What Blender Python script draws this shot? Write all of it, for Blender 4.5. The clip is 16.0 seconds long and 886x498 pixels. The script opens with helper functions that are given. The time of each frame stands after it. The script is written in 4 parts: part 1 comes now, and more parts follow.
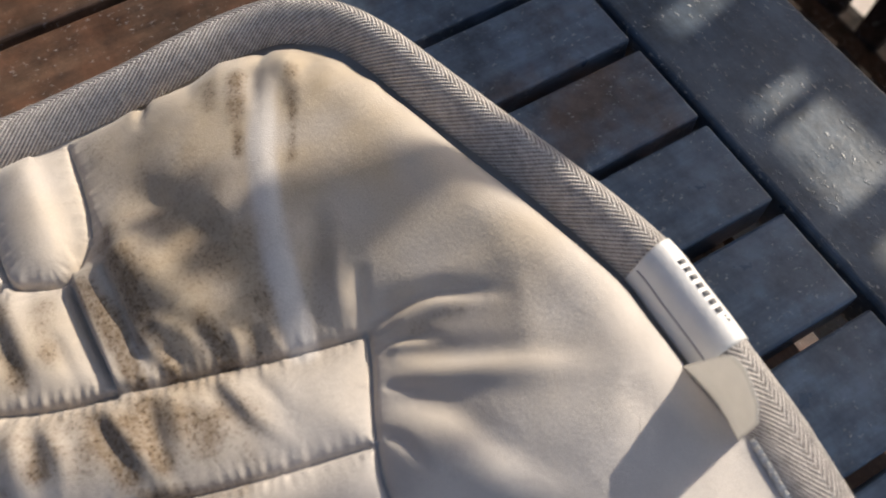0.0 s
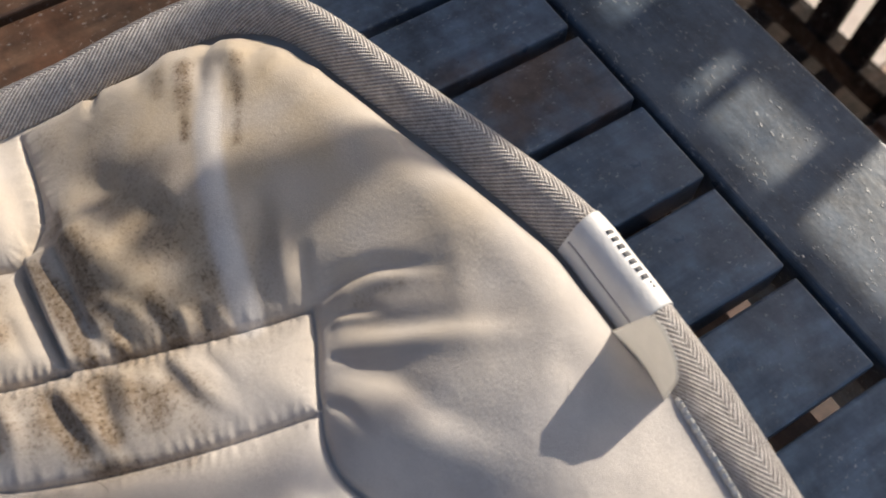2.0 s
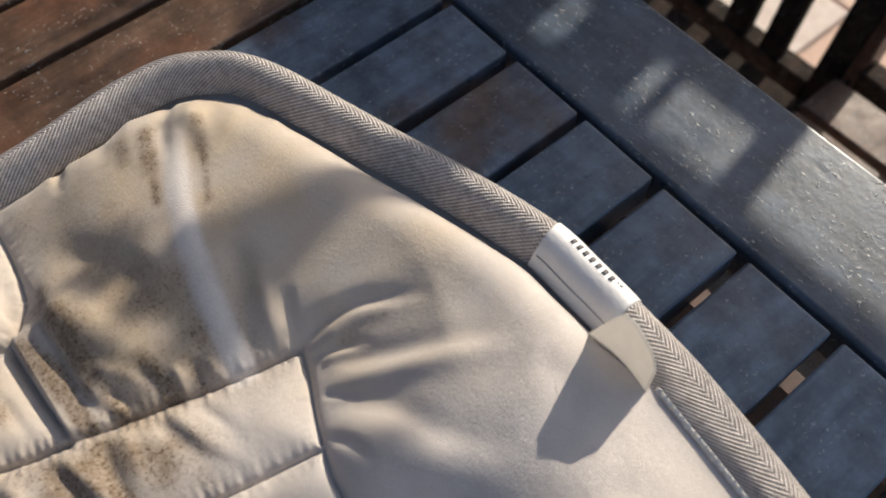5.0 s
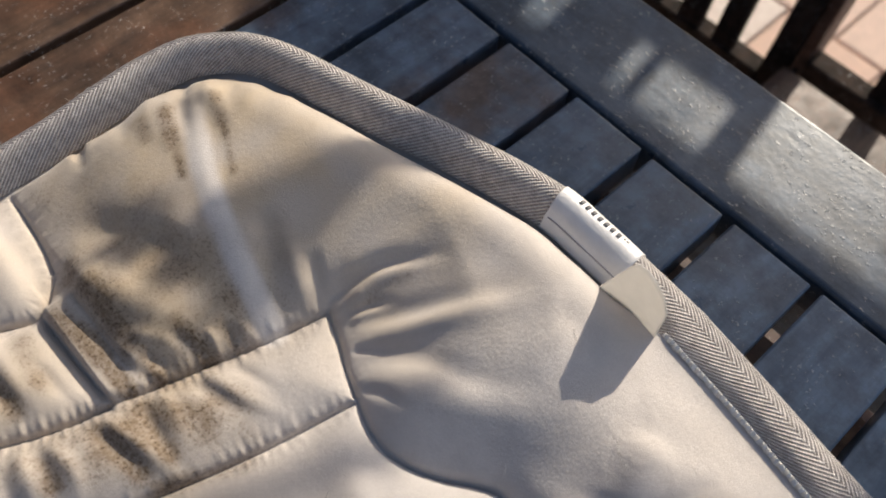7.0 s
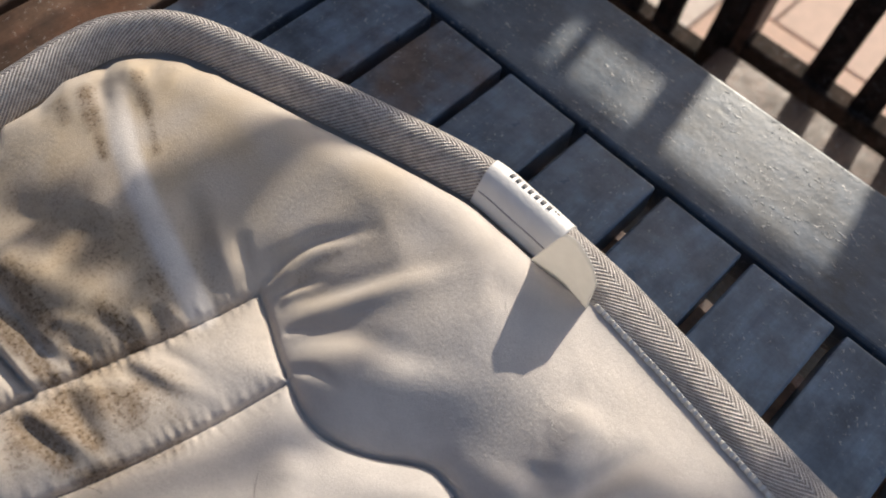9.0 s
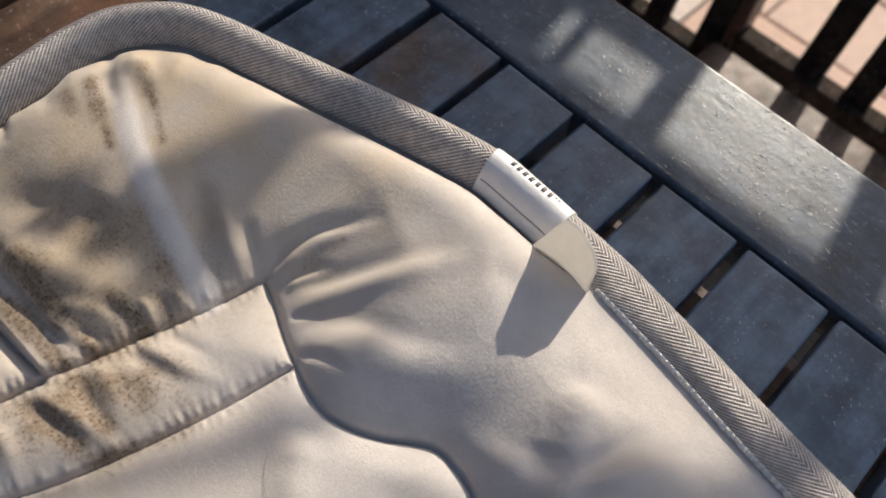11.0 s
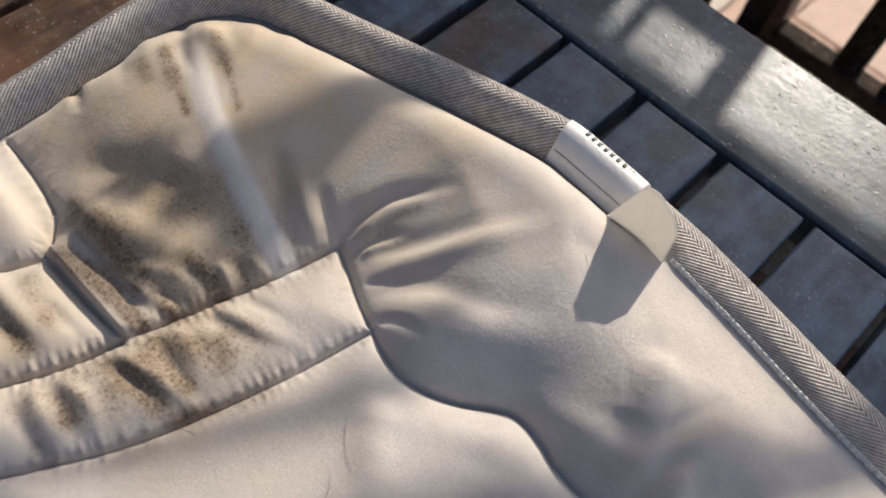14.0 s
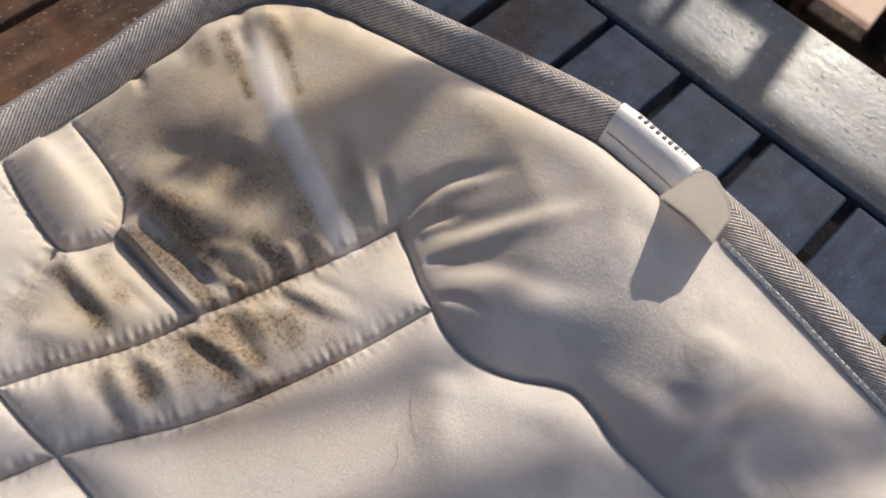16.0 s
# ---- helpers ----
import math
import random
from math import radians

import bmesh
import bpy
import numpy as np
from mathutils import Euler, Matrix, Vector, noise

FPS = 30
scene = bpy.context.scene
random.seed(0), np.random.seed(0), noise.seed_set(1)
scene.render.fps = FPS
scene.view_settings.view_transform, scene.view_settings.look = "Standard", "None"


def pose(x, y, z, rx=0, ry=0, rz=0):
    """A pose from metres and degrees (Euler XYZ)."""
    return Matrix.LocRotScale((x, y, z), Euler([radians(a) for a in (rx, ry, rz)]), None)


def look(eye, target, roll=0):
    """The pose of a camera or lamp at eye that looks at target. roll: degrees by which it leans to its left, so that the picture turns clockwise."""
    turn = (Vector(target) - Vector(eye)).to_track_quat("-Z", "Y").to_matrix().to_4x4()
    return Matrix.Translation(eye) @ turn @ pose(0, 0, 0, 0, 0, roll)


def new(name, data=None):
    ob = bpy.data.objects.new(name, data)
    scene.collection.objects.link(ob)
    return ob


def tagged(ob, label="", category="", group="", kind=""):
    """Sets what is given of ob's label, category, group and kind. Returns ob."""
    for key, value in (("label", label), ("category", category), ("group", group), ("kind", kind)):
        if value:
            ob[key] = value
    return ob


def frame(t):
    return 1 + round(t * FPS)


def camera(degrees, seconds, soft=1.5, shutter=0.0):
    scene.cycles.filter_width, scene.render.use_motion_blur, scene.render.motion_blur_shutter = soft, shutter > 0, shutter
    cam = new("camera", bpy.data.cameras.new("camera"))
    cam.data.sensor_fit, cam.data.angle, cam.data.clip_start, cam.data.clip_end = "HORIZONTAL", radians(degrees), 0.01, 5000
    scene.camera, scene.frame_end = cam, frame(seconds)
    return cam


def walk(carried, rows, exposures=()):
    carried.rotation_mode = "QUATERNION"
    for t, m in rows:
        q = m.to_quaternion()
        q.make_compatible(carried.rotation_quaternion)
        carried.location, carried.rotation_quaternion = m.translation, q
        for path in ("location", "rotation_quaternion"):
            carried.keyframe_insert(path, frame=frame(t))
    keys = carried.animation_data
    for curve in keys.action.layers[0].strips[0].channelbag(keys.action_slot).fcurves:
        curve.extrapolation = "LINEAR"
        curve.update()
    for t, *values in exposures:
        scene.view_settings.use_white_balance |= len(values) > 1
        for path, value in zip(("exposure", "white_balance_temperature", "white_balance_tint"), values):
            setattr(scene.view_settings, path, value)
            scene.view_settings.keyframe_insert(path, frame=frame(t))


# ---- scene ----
cam = camera(56.13, 16.0, 1.9)
cam.data.dof.use_dof = True
cam.data.dof.focus_distance = 0.39
cam.data.dof.aperture_fstop = 8.0
PATH = [
    (0, (0.25864, -0.22446, 1.06581), (-0.15119, -0.00298, 0.18094), -1.761),
    (0.5, (0.26808, -0.21836, 1.07363), (-0.14055, 0.00767, 0.18937), -1.981),
    (1, (0.27773, -0.21263, 1.07244), (-0.12934, 0.01963, 0.18907), -1.957),
    (1.5, (0.28019, -0.21531, 1.07091), (-0.12421, 0.02094, 0.18737), -1.439),
    (2, (0.28068, -0.21843, 1.07199), (-0.12048, 0.02497, 0.18891), -0.381),
    (2.5, (0.27539, -0.22066, 1.07328), (-0.10998, 0.02815, 0.18469), 1.145),
    (3, (0.27522, -0.22092, 1.07061), (-0.10525, 0.02073, 0.17794), 0.62),
    (3.5, (0.28991, -0.22295, 1.06186), (-0.08967, 0.01445, 0.16768), -0.352),
    (4, (0.28025, -0.23525, 1.0603), (-0.10141, 0.00085, 0.16666), -0.918),
    (4.5, (0.28272, -0.22685, 1.07634), (-0.10887, 0.04812, 0.19825), -2.67),
    (7, (0.28127, -0.27225, 1.09801), (-0.06885, 0.08673, 0.23282), 3.729),
    (7.5, (0.28491, -0.27905, 1.08988), (-0.05594, 0.08832, 0.22451), 4.106),
    (8, (0.28983, -0.27891, 1.0934), (-0.04083, 0.09424, 0.22655), 5.347),
    (8.5, (0.29008, -0.27725, 1.09328), (-0.0291, 0.10722, 0.22707), 6.802),
    (9, (0.29272, -0.2667, 1.09198), (-0.01606, 0.12343, 0.22454), 7.454),
    (11.5, (0.29411, -0.27699, 1.09801), (-0.00533, 0.11953, 0.2302), 8.324),
    (12, (0.29305, -0.27443, 1.10145), (-0.01337, 0.12254, 0.23628), 8.545),
    (12.5, (0.29814, -0.27022, 1.10239), (-0.01208, 0.12944, 0.23982), 8.725),
    (13, (0.30228, -0.2742, 1.10363), (-0.00993, 0.12717, 0.24257), 8.595),
    (13.5, (0.31441, -0.29918, 1.09471), (0.00311, 0.10453, 0.23441), 8.845),
    (14, (0.28393, -0.30623, 1.08572), (-0.02643, 0.08579, 0.21969), 7.892),
    (14.5, (0.2614, -0.32318, 1.09028), (-0.04219, 0.05446, 0.21551), 7.935),
    (15, (0.26855, -0.32402, 1.08777), (-0.03763, 0.04046, 0.20834), 6.922),
    (15.5, (0.27164, -0.32216, 1.08975), (-0.0286, 0.03876, 0.20681), 7.198),
    (16, (0.27044, -0.32474, 1.09605), (-0.02673, 0.04127, 0.21416), 7.339),
]
walk(cam, [(t, look(eye, target, roll)) for t, eye, target, roll in PATH])

# ---- light ----
SUN_WAY = Vector((0.17, -1.0, -0.565)).normalized()
world = bpy.data.worlds.new("world")
scene.world = world
world.use_nodes = True
wn = world.node_tree.nodes
sky = wn.new("ShaderNodeTexSky")
sky.sky_type = "NISHITA"
sky.sun_disc = False
sky.sun_elevation = radians(29)
sky.sun_rotation = radians(-9.6)
sky.air_density = 0.9
sky.dust_density = 2.2
sky.ozone_density = 0.4
wn["Background"].inputs[1].default_value = 0.133
world.node_tree.links.new(sky.outputs[0], wn["Background"].inputs[0])
sun_data = bpy.data.lights.new("sun", "SUN")
sun_data.energy = 4.15
sun_data.angle = radians(0.53)
sun_data.color = (1.0, 0.90, 0.76)
sun = new("sun", sun_data)
sun.matrix_world = Matrix.Translation((-0.5, 3, 3)) @ SUN_WAY.to_track_quat("-Z", "Y").to_matrix().to_4x4()
scene.view_settings.exposure = 0.33


# ---- materials ----
class Mat:
    """A node material with short calls."""

    def __init__(self, name, rough=0.6, metal=0.0, spec=0.5):
        self.m = bpy.data.materials.new(name)
        self.m.use_nodes = True
        self.t = self.m.node_tree
        self.b = self.t.nodes["Principled BSDF"]
        self.b.inputs["Roughness"].default_value = rough
        self.b.inputs["Metallic"].default_value = metal
        self.b.inputs["Specular IOR Level"].default_value = spec

    def n(self, kind, **inputs):
        node = self.t.nodes.new(kind)
        for k, v in inputs.items():
            node.inputs[k.replace("_", " ")].default_value = v
        return node

    def link(self, a, b):
        self.t.links.new(a, b)

    def coords(self, scale=(1, 1, 1), kind="Object"):
        c = self.t.nodes.new("ShaderNodeTexCoord")
        mp = self.t.nodes.new("ShaderNodeMapping")
        mp.inputs["Scale"].default_value = scale
        self.link(c.outputs[kind], mp.inputs[0])
        return mp.outputs[0]

    def noise(self, vec, scale, detail=4, rough=0.55):
        nd = self.n("ShaderNodeTexNoise", Scale=scale, Detail=detail, Roughness=rough)
        self.link(vec, nd.inputs["Vector"])
        return nd.outputs["Fac"]

    def ramp(self, fac, stops):
        r = self.t.nodes.new("ShaderNodeValToRGB")
        e = r.color_ramp.elements
        while len(e) < len(stops):
            e.new(0.5)
        for el, (p, c) in zip(e, stops):
            el.position = p
            el.color = (*c, 1) if len(c) == 3 else c
        self.link(fac, r.inputs[0])
        return r.outputs[0]

    def math(self, op, a, b=None, clamp=False):
        nd = self.t.nodes.new("ShaderNodeMath")
        nd.operation = op
        nd.use_clamp = clamp
        for i, v in enumerate((a, b)):
            if v is None:
                continue
            if isinstance(v, (int, float)):
                nd.inputs[i].default_value = v
            else:
                self.link(v, nd.inputs[i])
        return nd.outputs[0]

    def mix(self, fac, a, b, kind="MIX"):
        nd = self.t.nodes.new("ShaderNodeMix")
        nd.data_type = "RGBA"
        nd.blend_type = kind
        for i, v in ((0, fac), (6, a), (7, b)):
            if isinstance(v, (int, float)):
                nd.inputs[i].default_value = v
            elif isinstance(v, tuple):
                nd.inputs[i].default_value = (*v, 1)
            else:
                self.link(v, nd.inputs[i])
        return nd.outputs[2]

    def color(self, v):
        self.link(v, self.b.inputs["Base Color"])

    def bump(self, fac, strength, distance, prev=None):
        nd = self.n("ShaderNodeBump", Strength=strength, Distance=distance)
        self.link(fac, nd.inputs["Height"])
        if prev is not None:
            self.link(prev, nd.inputs["Normal"])
        self.link(nd.outputs[0], self.b.inputs["Normal"])
        return nd.outputs[0]


def painted_wood(name, dark, light, rough, along, worn=None):
    """Stained wood under a worn film of lacquer; along: 0 or 1, the axis of the grain."""
    w = Mat(name, rough)
    stretch = (6, 90, 90) if along == 0 else (90, 6, 90)
    info = w.t.nodes.new("ShaderNodeObjectInfo")
    base = w.coords()
    shift = w.n("ShaderNodeVectorMath")
    shift.operation = "ADD"
    comb = w.n("ShaderNodeCombineXYZ")
    w.link(w.math("MULTIPLY", info.outputs["Random"], 9.0), comb.inputs[0])
    w.link(w.math("MULTIPLY", info.outputs["Random"], 5.0), comb.inputs[1])
    w.link(base, shift.inputs[0])
    w.link(comb.outputs[0], shift.inputs[1])
    mp = w.n("ShaderNodeMapping", Scale=stretch)
    w.link(shift.outputs[0], mp.inputs[0])
    grain = w.noise(mp.outputs[0], 1.0, 6, 0.65)
    cloud = w.noise(shift.outputs[0], 14, 4)
    c = w.ramp(w.math("ADD", w.math("MULTIPLY", grain, 0.6), w.math("MULTIPLY", cloud, 0.4)), [(0.40, dark), (0.60, light)])
    if worn:
        patch = w.ramp(w.noise(shift.outputs[0], 9, 5, 0.6), [(0.52, (0, 0, 0)), (0.66, (1, 1, 1))])
        c = w.mix(patch, c, worn)
    mottle = w.ramp(w.noise(shift.outputs[0], 48, 6, 0.7), [(0.36, (0.52,) * 3), (0.60, (1.12,) * 3)])
    c = w.mix(1.0, c, mottle, "MULTIPLY")
    dust = w.ramp(w.noise(shift.outputs[0], 600, 3, 0.7), [(0.66, (0, 0, 0)), (0.74, (1, 1, 1))])
    c = w.mix(w.math("MULTIPLY", dust, 0.25), c, (0.35, 0.31, 0.27))
    rr = w.ramp(w.noise(shift.outputs[0], 40, 5, 0.65), [(0.3, (rough - 0.1,) * 3), (0.7, (rough + 0.16,) * 3)])
    drawn = w.n("ShaderNodeMapping", Scale=(0.62, 1.0, 1) if along == 0 else (1.0, 0.7, 1))
    w.link(shift.outputs[0], drawn.inputs[0])
    lump = w.noise(drawn.outputs[0], 420, 3, 0.6)
    glints = w.ramp(lump, [(0.60, (0, 0, 0)), (0.72, (1, 1, 1))])
    few = w.ramp(w.noise(shift.outputs[0], 55, 3), [(0.44, (0, 0, 0)), (0.60, (1, 1, 1))])
    glints = w.math("MULTIPLY", glints, few)
    w.link(w.mix(glints, rr, (0.10, 0.10, 0.10)), w.b.inputs["Roughness"])
    # sun glints on the lacquer drops are painted in as pale grey
    w.color(w.mix(w.math("MULTIPLY", glints, 0.75), c, (0.45, 0.45, 0.44)))
    p = w.bump(grain, 0.25, 0.0006)
    p = w.bump(w.noise(shift.outputs[0], 95, 4, 0.6), 0.13, 0.0012, p)
    p = w.bump(w.noise(shift.outputs[0], 260, 4), 0.16, 0.0007, p)
    w.bump(glints, 0.6, 0.0006, p)
    return w.m


# blue in the slat and rail colours is sky sheen painted over brown wood
SLAT_SKY_BLUE = painted_wood("slat wood", (0.053, 0.085, 0.130), (0.126, 0.176, 0.240), 0.36, 1, (0.095, 0.115, 0.145))
SLAT_BROWN = painted_wood("worn slat wood", (0.048, 0.029, 0.020), (0.140, 0.084, 0.054), 0.42, 1, (0.16, 0.075, 0.042))
RAIL_SKY_BLUE = painted_wood("rail wood", (0.028, 0.048, 0.076), (0.066, 0.097, 0.138), 0.37, 0, (0.074, 0.090, 0.112))
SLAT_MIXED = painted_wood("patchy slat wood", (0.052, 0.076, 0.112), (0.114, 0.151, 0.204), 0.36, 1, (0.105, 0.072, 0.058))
BATTEN_WOOD = painted_wood("batten wood", (0.12, 0.065, 0.04), (0.28, 0.17, 0.11), 0.6, 0)
CHAIR_WOOD = painted_wood("chair wood", (0.018, 0.014, 0.012), (0.050, 0.032, 0.024), 0.5, 1)
for _m in (CHAIR_WOOD,):
    _b = _m.node_tree.nodes["Principled BSDF"]
    _b.inputs["Specular IOR Level"].default_value = 0.12
    for _k in list(_b.inputs["Roughness"].links):
        _m.node_tree.links.remove(_k)
    _b.inputs["Roughness"].default_value = 0.85
CHAIR_BROWN = painted_wood("chair brown", (0.06, 0.028, 0.018), (0.14, 0.07, 0.045), 0.5, 1)


def make_fabric():
    f = Mat("suede fabric", 0.92, 0, 0.2)
    o = f.coords()
    stain = f.n("ShaderNodeAttribute")
    stain.attribute_name = "stain"
    tint = f.n("ShaderNodeAttribute")
    tint.attribute_name = "tint"
    fine = f.noise(o, 420, 5, 0.7)
    mid = f.noise(o, 60, 5, 0.6)
    speck = f.noise(o, 650, 3, 0.6)
    c = f.mix(f.ramp(mid, [(0.3, (0, 0, 0)), (0.7, (1, 1, 1))]), (0.53, 0.485, 0.448), (0.62, 0.57, 0.527))
    clean = f.n("ShaderNodeAttribute")
    clean.attribute_name = "clean"
    nap = f.ramp(f.noise(o, 2400, 2, 0.7), [(0.3, (0.88,) * 3), (0.7, (1.07,) * 3)])
    c = f.mix(f.math("MULTIPLY", tint.outputs["Fac"], f.ramp(mid, [(0.25, (0.7,) * 3), (0.75, (1, 1, 1))]), True), c, (0.50, 0.395, 0.270))
    c = f.mix(clean.outputs["Fac"], c, (0.67, 0.62, 0.57))
    dirt = f.math("MULTIPLY", stain.outputs["Fac"], f.ramp(fine, [(0.30, (0.55,) * 3), (0.62, (1, 1, 1))]), True)
    c = f.mix(f.math("MULTIPLY", dirt, 0.9), c, (0.150, 0.098, 0.054))
    flecks = f.math("MULTIPLY", stain.outputs["Fac"], f.ramp(speck, [(0.54, (0, 0, 0)), (0.62, (1, 1, 1))]), True)
    c = f.mix(f.math("MULTIPLY", flecks, 0.75), c, (0.075, 0.045, 0.022))
    f.color(f.mix(1.0, c, nap, "MULTIPLY"))
    f.b.inputs["Sheen Weight"].default_value = 0.25
    f.b.inputs["Sheen Roughness"].default_value = 0.5
    p = f.bump(f.noise(o, 1500, 3, 0.65), 0.45, 0.0006)
    f.bump(f.noise(o, 300, 4, 0.6), 0.22, 0.0008, p)
    return f.m


FABRIC = make_fabric()


def make_tape():
    f = Mat("woven tape", 0.7, 0, 0.35)
    uv = f.n("ShaderNodeUVMap")
    uv.uv_map = "tape"
    sep = f.n("ShaderNodeSeparateXYZ")
    f.link(uv.outputs[0], sep.inputs[0])
    u, v = sep.outputs[0], sep.outputs[1]
    fold = f.math("ABSOLUTE", f.math("SUBTRACT", v, 0.013))
    rib = f.math("SINE", f.math("MULTIPLY", f.math("ADD", f.math("MULTIPLY", u, 0.60), f.math("MULTIPLY", fold, 0.80)), 2 * math.pi / 0.0016))
    yarn = f.math("SINE", f.math("MULTIPLY", f.math("SUBTRACT", f.math("MULTIPLY", u, 0.8), f.math("MULTIPLY", fold, 0.6)), 2 * math.pi / 0.0011))
    h = f.math("ADD", f.math("MULTIPLY", rib, 0.5), f.math("MULTIPLY", yarn, 0.22))
    n = f.noise(f.coords(), 300, 4, 0.65)
    k = f.math("ADD", f.math("MULTIPLY", h, 0.55), n)
    # rib height sets the colour: painted highlights on ribs, shade between them
    f.color(f.ramp(k, [(0.08, (0.22, 0.188, 0.166)), (0.5, (0.46, 0.412, 0.372)), (0.92, (0.76, 0.70, 0.645))]))
    p = f.bump(h, 0.8, 0.0005)
    f.bump(f.noise(f.coords(), 2500, 2), 0.2, 0.0003, p)
    f.b.inputs["Sheen Weight"].default_value = 0.15
    return f.m


TAPE = make_tape()


def plain(name, col, rough, spec=0.5, var=0.12, scale=80, bump=0.1, dist=0.0004):
    f = Mat(name, rough, 0, spec)
    o = f.coords()
    n = f.noise(o, scale, 5, 0.6)
    f.color(f.ramp(n, [(0.3, tuple(c * (1 - var) for c in col)), (0.7, tuple(min(1, c * (1 + var)) for c in col))]))
    f.bump(f.noise(o, scale * 6, 3), bump, dist)
    return f.m


SATIN = plain("satin label", (0.78, 0.755, 0.72), 0.36, 0.5, 0.07, 70, 0.35, 0.0006)
PAPER = plain("stiff lining", (0.74, 0.72, 0.685), 0.55, 0.4, 0.10, 160, 0.25, 0.0004)
_n, _l = PAPER.node_tree.nodes, PAPER.node_tree.links
_tr, _mx = _n.new("ShaderNodeBsdfTranslucent"), _n.new("ShaderNodeMixShader")
_tr.inputs[0].default_value = (0.74, 0.72, 0.69, 1)
_mx.inputs[0].default_value = 0.6
_l.new(_n["Principled BSDF"].outputs[0], _mx.inputs[1])
_l.new(_tr.outputs[0], _mx.inputs[2])
_l.new(_mx.outputs[0], _n["Material Output"].inputs[0])
COTTON = plain("pale cotton", (0.80, 0.77, 0.73), 0.8, 0.3, 0.12, 700, 0.5, 0.0006)
INK = plain("grey ink", (0.10, 0.10, 0.105), 0.6)
THREAD = plain("grey thread", (0.34, 0.32, 0.33), 0.8)
HAIR = plain("pet hair", (0.5, 0.47, 0.43), 0.5)
DARK_HAIR = plain("dark pet hair", (0.12, 0.09, 0.07), 0.5)
GROUND = plain("joint sand", (0.30, 0.25, 0.21), 0.95, 0.3, 0.25, 30, 0.5, 0.004)
WALL = plain("dark added wall", (0.07, 0.05, 0.04), 0.8, 0.3, 0.3, 6, 0.4, 0.004)


def make_paver():
    f = Mat("clay paver", 0.85, 0, 0.3)
    info = f.t.nodes.new("ShaderNodeObjectInfo")
    tone = f.ramp(info.outputs["Random"], [(0.0, (0.66, 0.46, 0.36)), (0.4, (0.70, 0.53, 0.44)), (0.6, (0.71, 0.62, 0.55)), (1.0, (0.72, 0.71, 0.68))])
    n = f.noise(f.coords(), 35, 6, 0.65)
    f.color(f.mix(f.ramp(n, [(0.35, (0, 0, 0)), (0.75, (0.6,) * 3)]), tone, (0.46, 0.35, 0.29)))
    f.bump(n, 0.5, 0.003)
    return f.m


PAVER = make_paver()


# ---- building blocks ----
def part(name, bm, material, parent=None, label=""):
    """Links a bmesh as one mesh object, under its thing where there is one."""
    me = bpy.data.meshes.new(name)
    bm.to_mesh(me)
    bm.free()
    me.materials.append(material)
    ob = new(name, me)
    if parent is not None:
        ob.parent = parent
    if label:
        tagged(ob, label)
    return ob


def box(x0, x1, y0, y1, z0, z1, bevel=0.002, seg=2, cuts=0, wobble=0.0):
    """A board with softened edges."""
    bm = bmesh.new()
    bmesh.ops.create_cube(bm, size=1.0)
    for v in bm.verts:
        v.co = Vector((x0 + (v.co.x + 0.5) * (x1 - x0), y0 + (v.co.y + 0.5) * (y1 - y0), z0 + (v.co.z + 0.5) * (z1 - z0)))
    if bevel:
        bmesh.ops.bevel(bm, geom=bm.edges[:], offset=bevel, segments=seg, profile=0.5, affect="EDGES")
    if wobble:
        for v in bm.verts:
            v.co += wobble * noise.noise_vector(v.co * 30)
    for f in bm.faces:
        f.smooth = False
    return bm


def beam(a, b, w, d, bevel=0.003):
    """A straight bar from a to b, w wide along x and d deep."""
    a, b = Vector(a), Vector(b)
    bm = box(-w / 2, w / 2, -d / 2, d / 2, 0, (b - a).length, bevel)
    z = (b - a).normalized()
    x = (Vector((1, 0, 0)) - z * z.x).normalized() if abs(z.x) < 0.9 else Vector((0, 1, 0))
    y = z.cross(x)
    bmesh.ops.transform(bm, matrix=Matrix.Translation(a) @ Matrix((x, y, z)).transposed().to_4x4(), verts=bm.verts[:])
    return bm


def sheet(name, verts, faces, material, parent=None, smooth=True, label=""):
    me = bpy.data.meshes.new(name)
    me.from_pydata(verts, [], faces)
    me.materials.append(material)
    if smooth:
        me.polygons.foreach_set("use_smooth", np.ones(len(me.polygons), dtype=bool))
    me.update()
    ob = new(name, me)
    if parent is not None:
        ob.parent = parent
    if label:
        tagged(ob, label)
    return ob


def thing(name, label, category, group="", kind=""):
    return tagged(new(name), label, category, group, kind)


def tube(name, pts, r, material, parent=None):
    cu = bpy.data.curves.new(name, "CURVE")
    cu.dimensions = "3D"
    cu.bevel_depth = r
    cu.bevel_resolution = 1
    sp = cu.splines.new("POLY")
    sp.points.add(len(pts) - 1)
    for q, p in zip(sp.points, pts):
        q.co = (*p, 1)
    cu.materials.append(material)
    ob = new(name, cu)
    if parent is not None:
        ob.parent = parent
    return ob


# ---- ground and walls ----
bm = box(-30, 30, -30, 30, -0.2, -0.012, 0)
tagged(part("ground", bm, GROUND), "sandy ground between the terrace pavers", "ground", kind="structure")
# both walls are unseen, added to close the terrace and darken table reflections
bm = box(-1.75, -1.6, -4, 3, 0, 2.9, 0.01)
tagged(part("wall_west", bm, WALL), "unseen dark wall added beside the terrace for reflections", "wall", kind="structure")
bm = box(-1.6, 4, -3.1, -2.95, 0, 2.7, 0.01)
tagged(part("wall_south", bm, WALL), "unseen dark wall added behind the terrace", "wall", kind="structure")

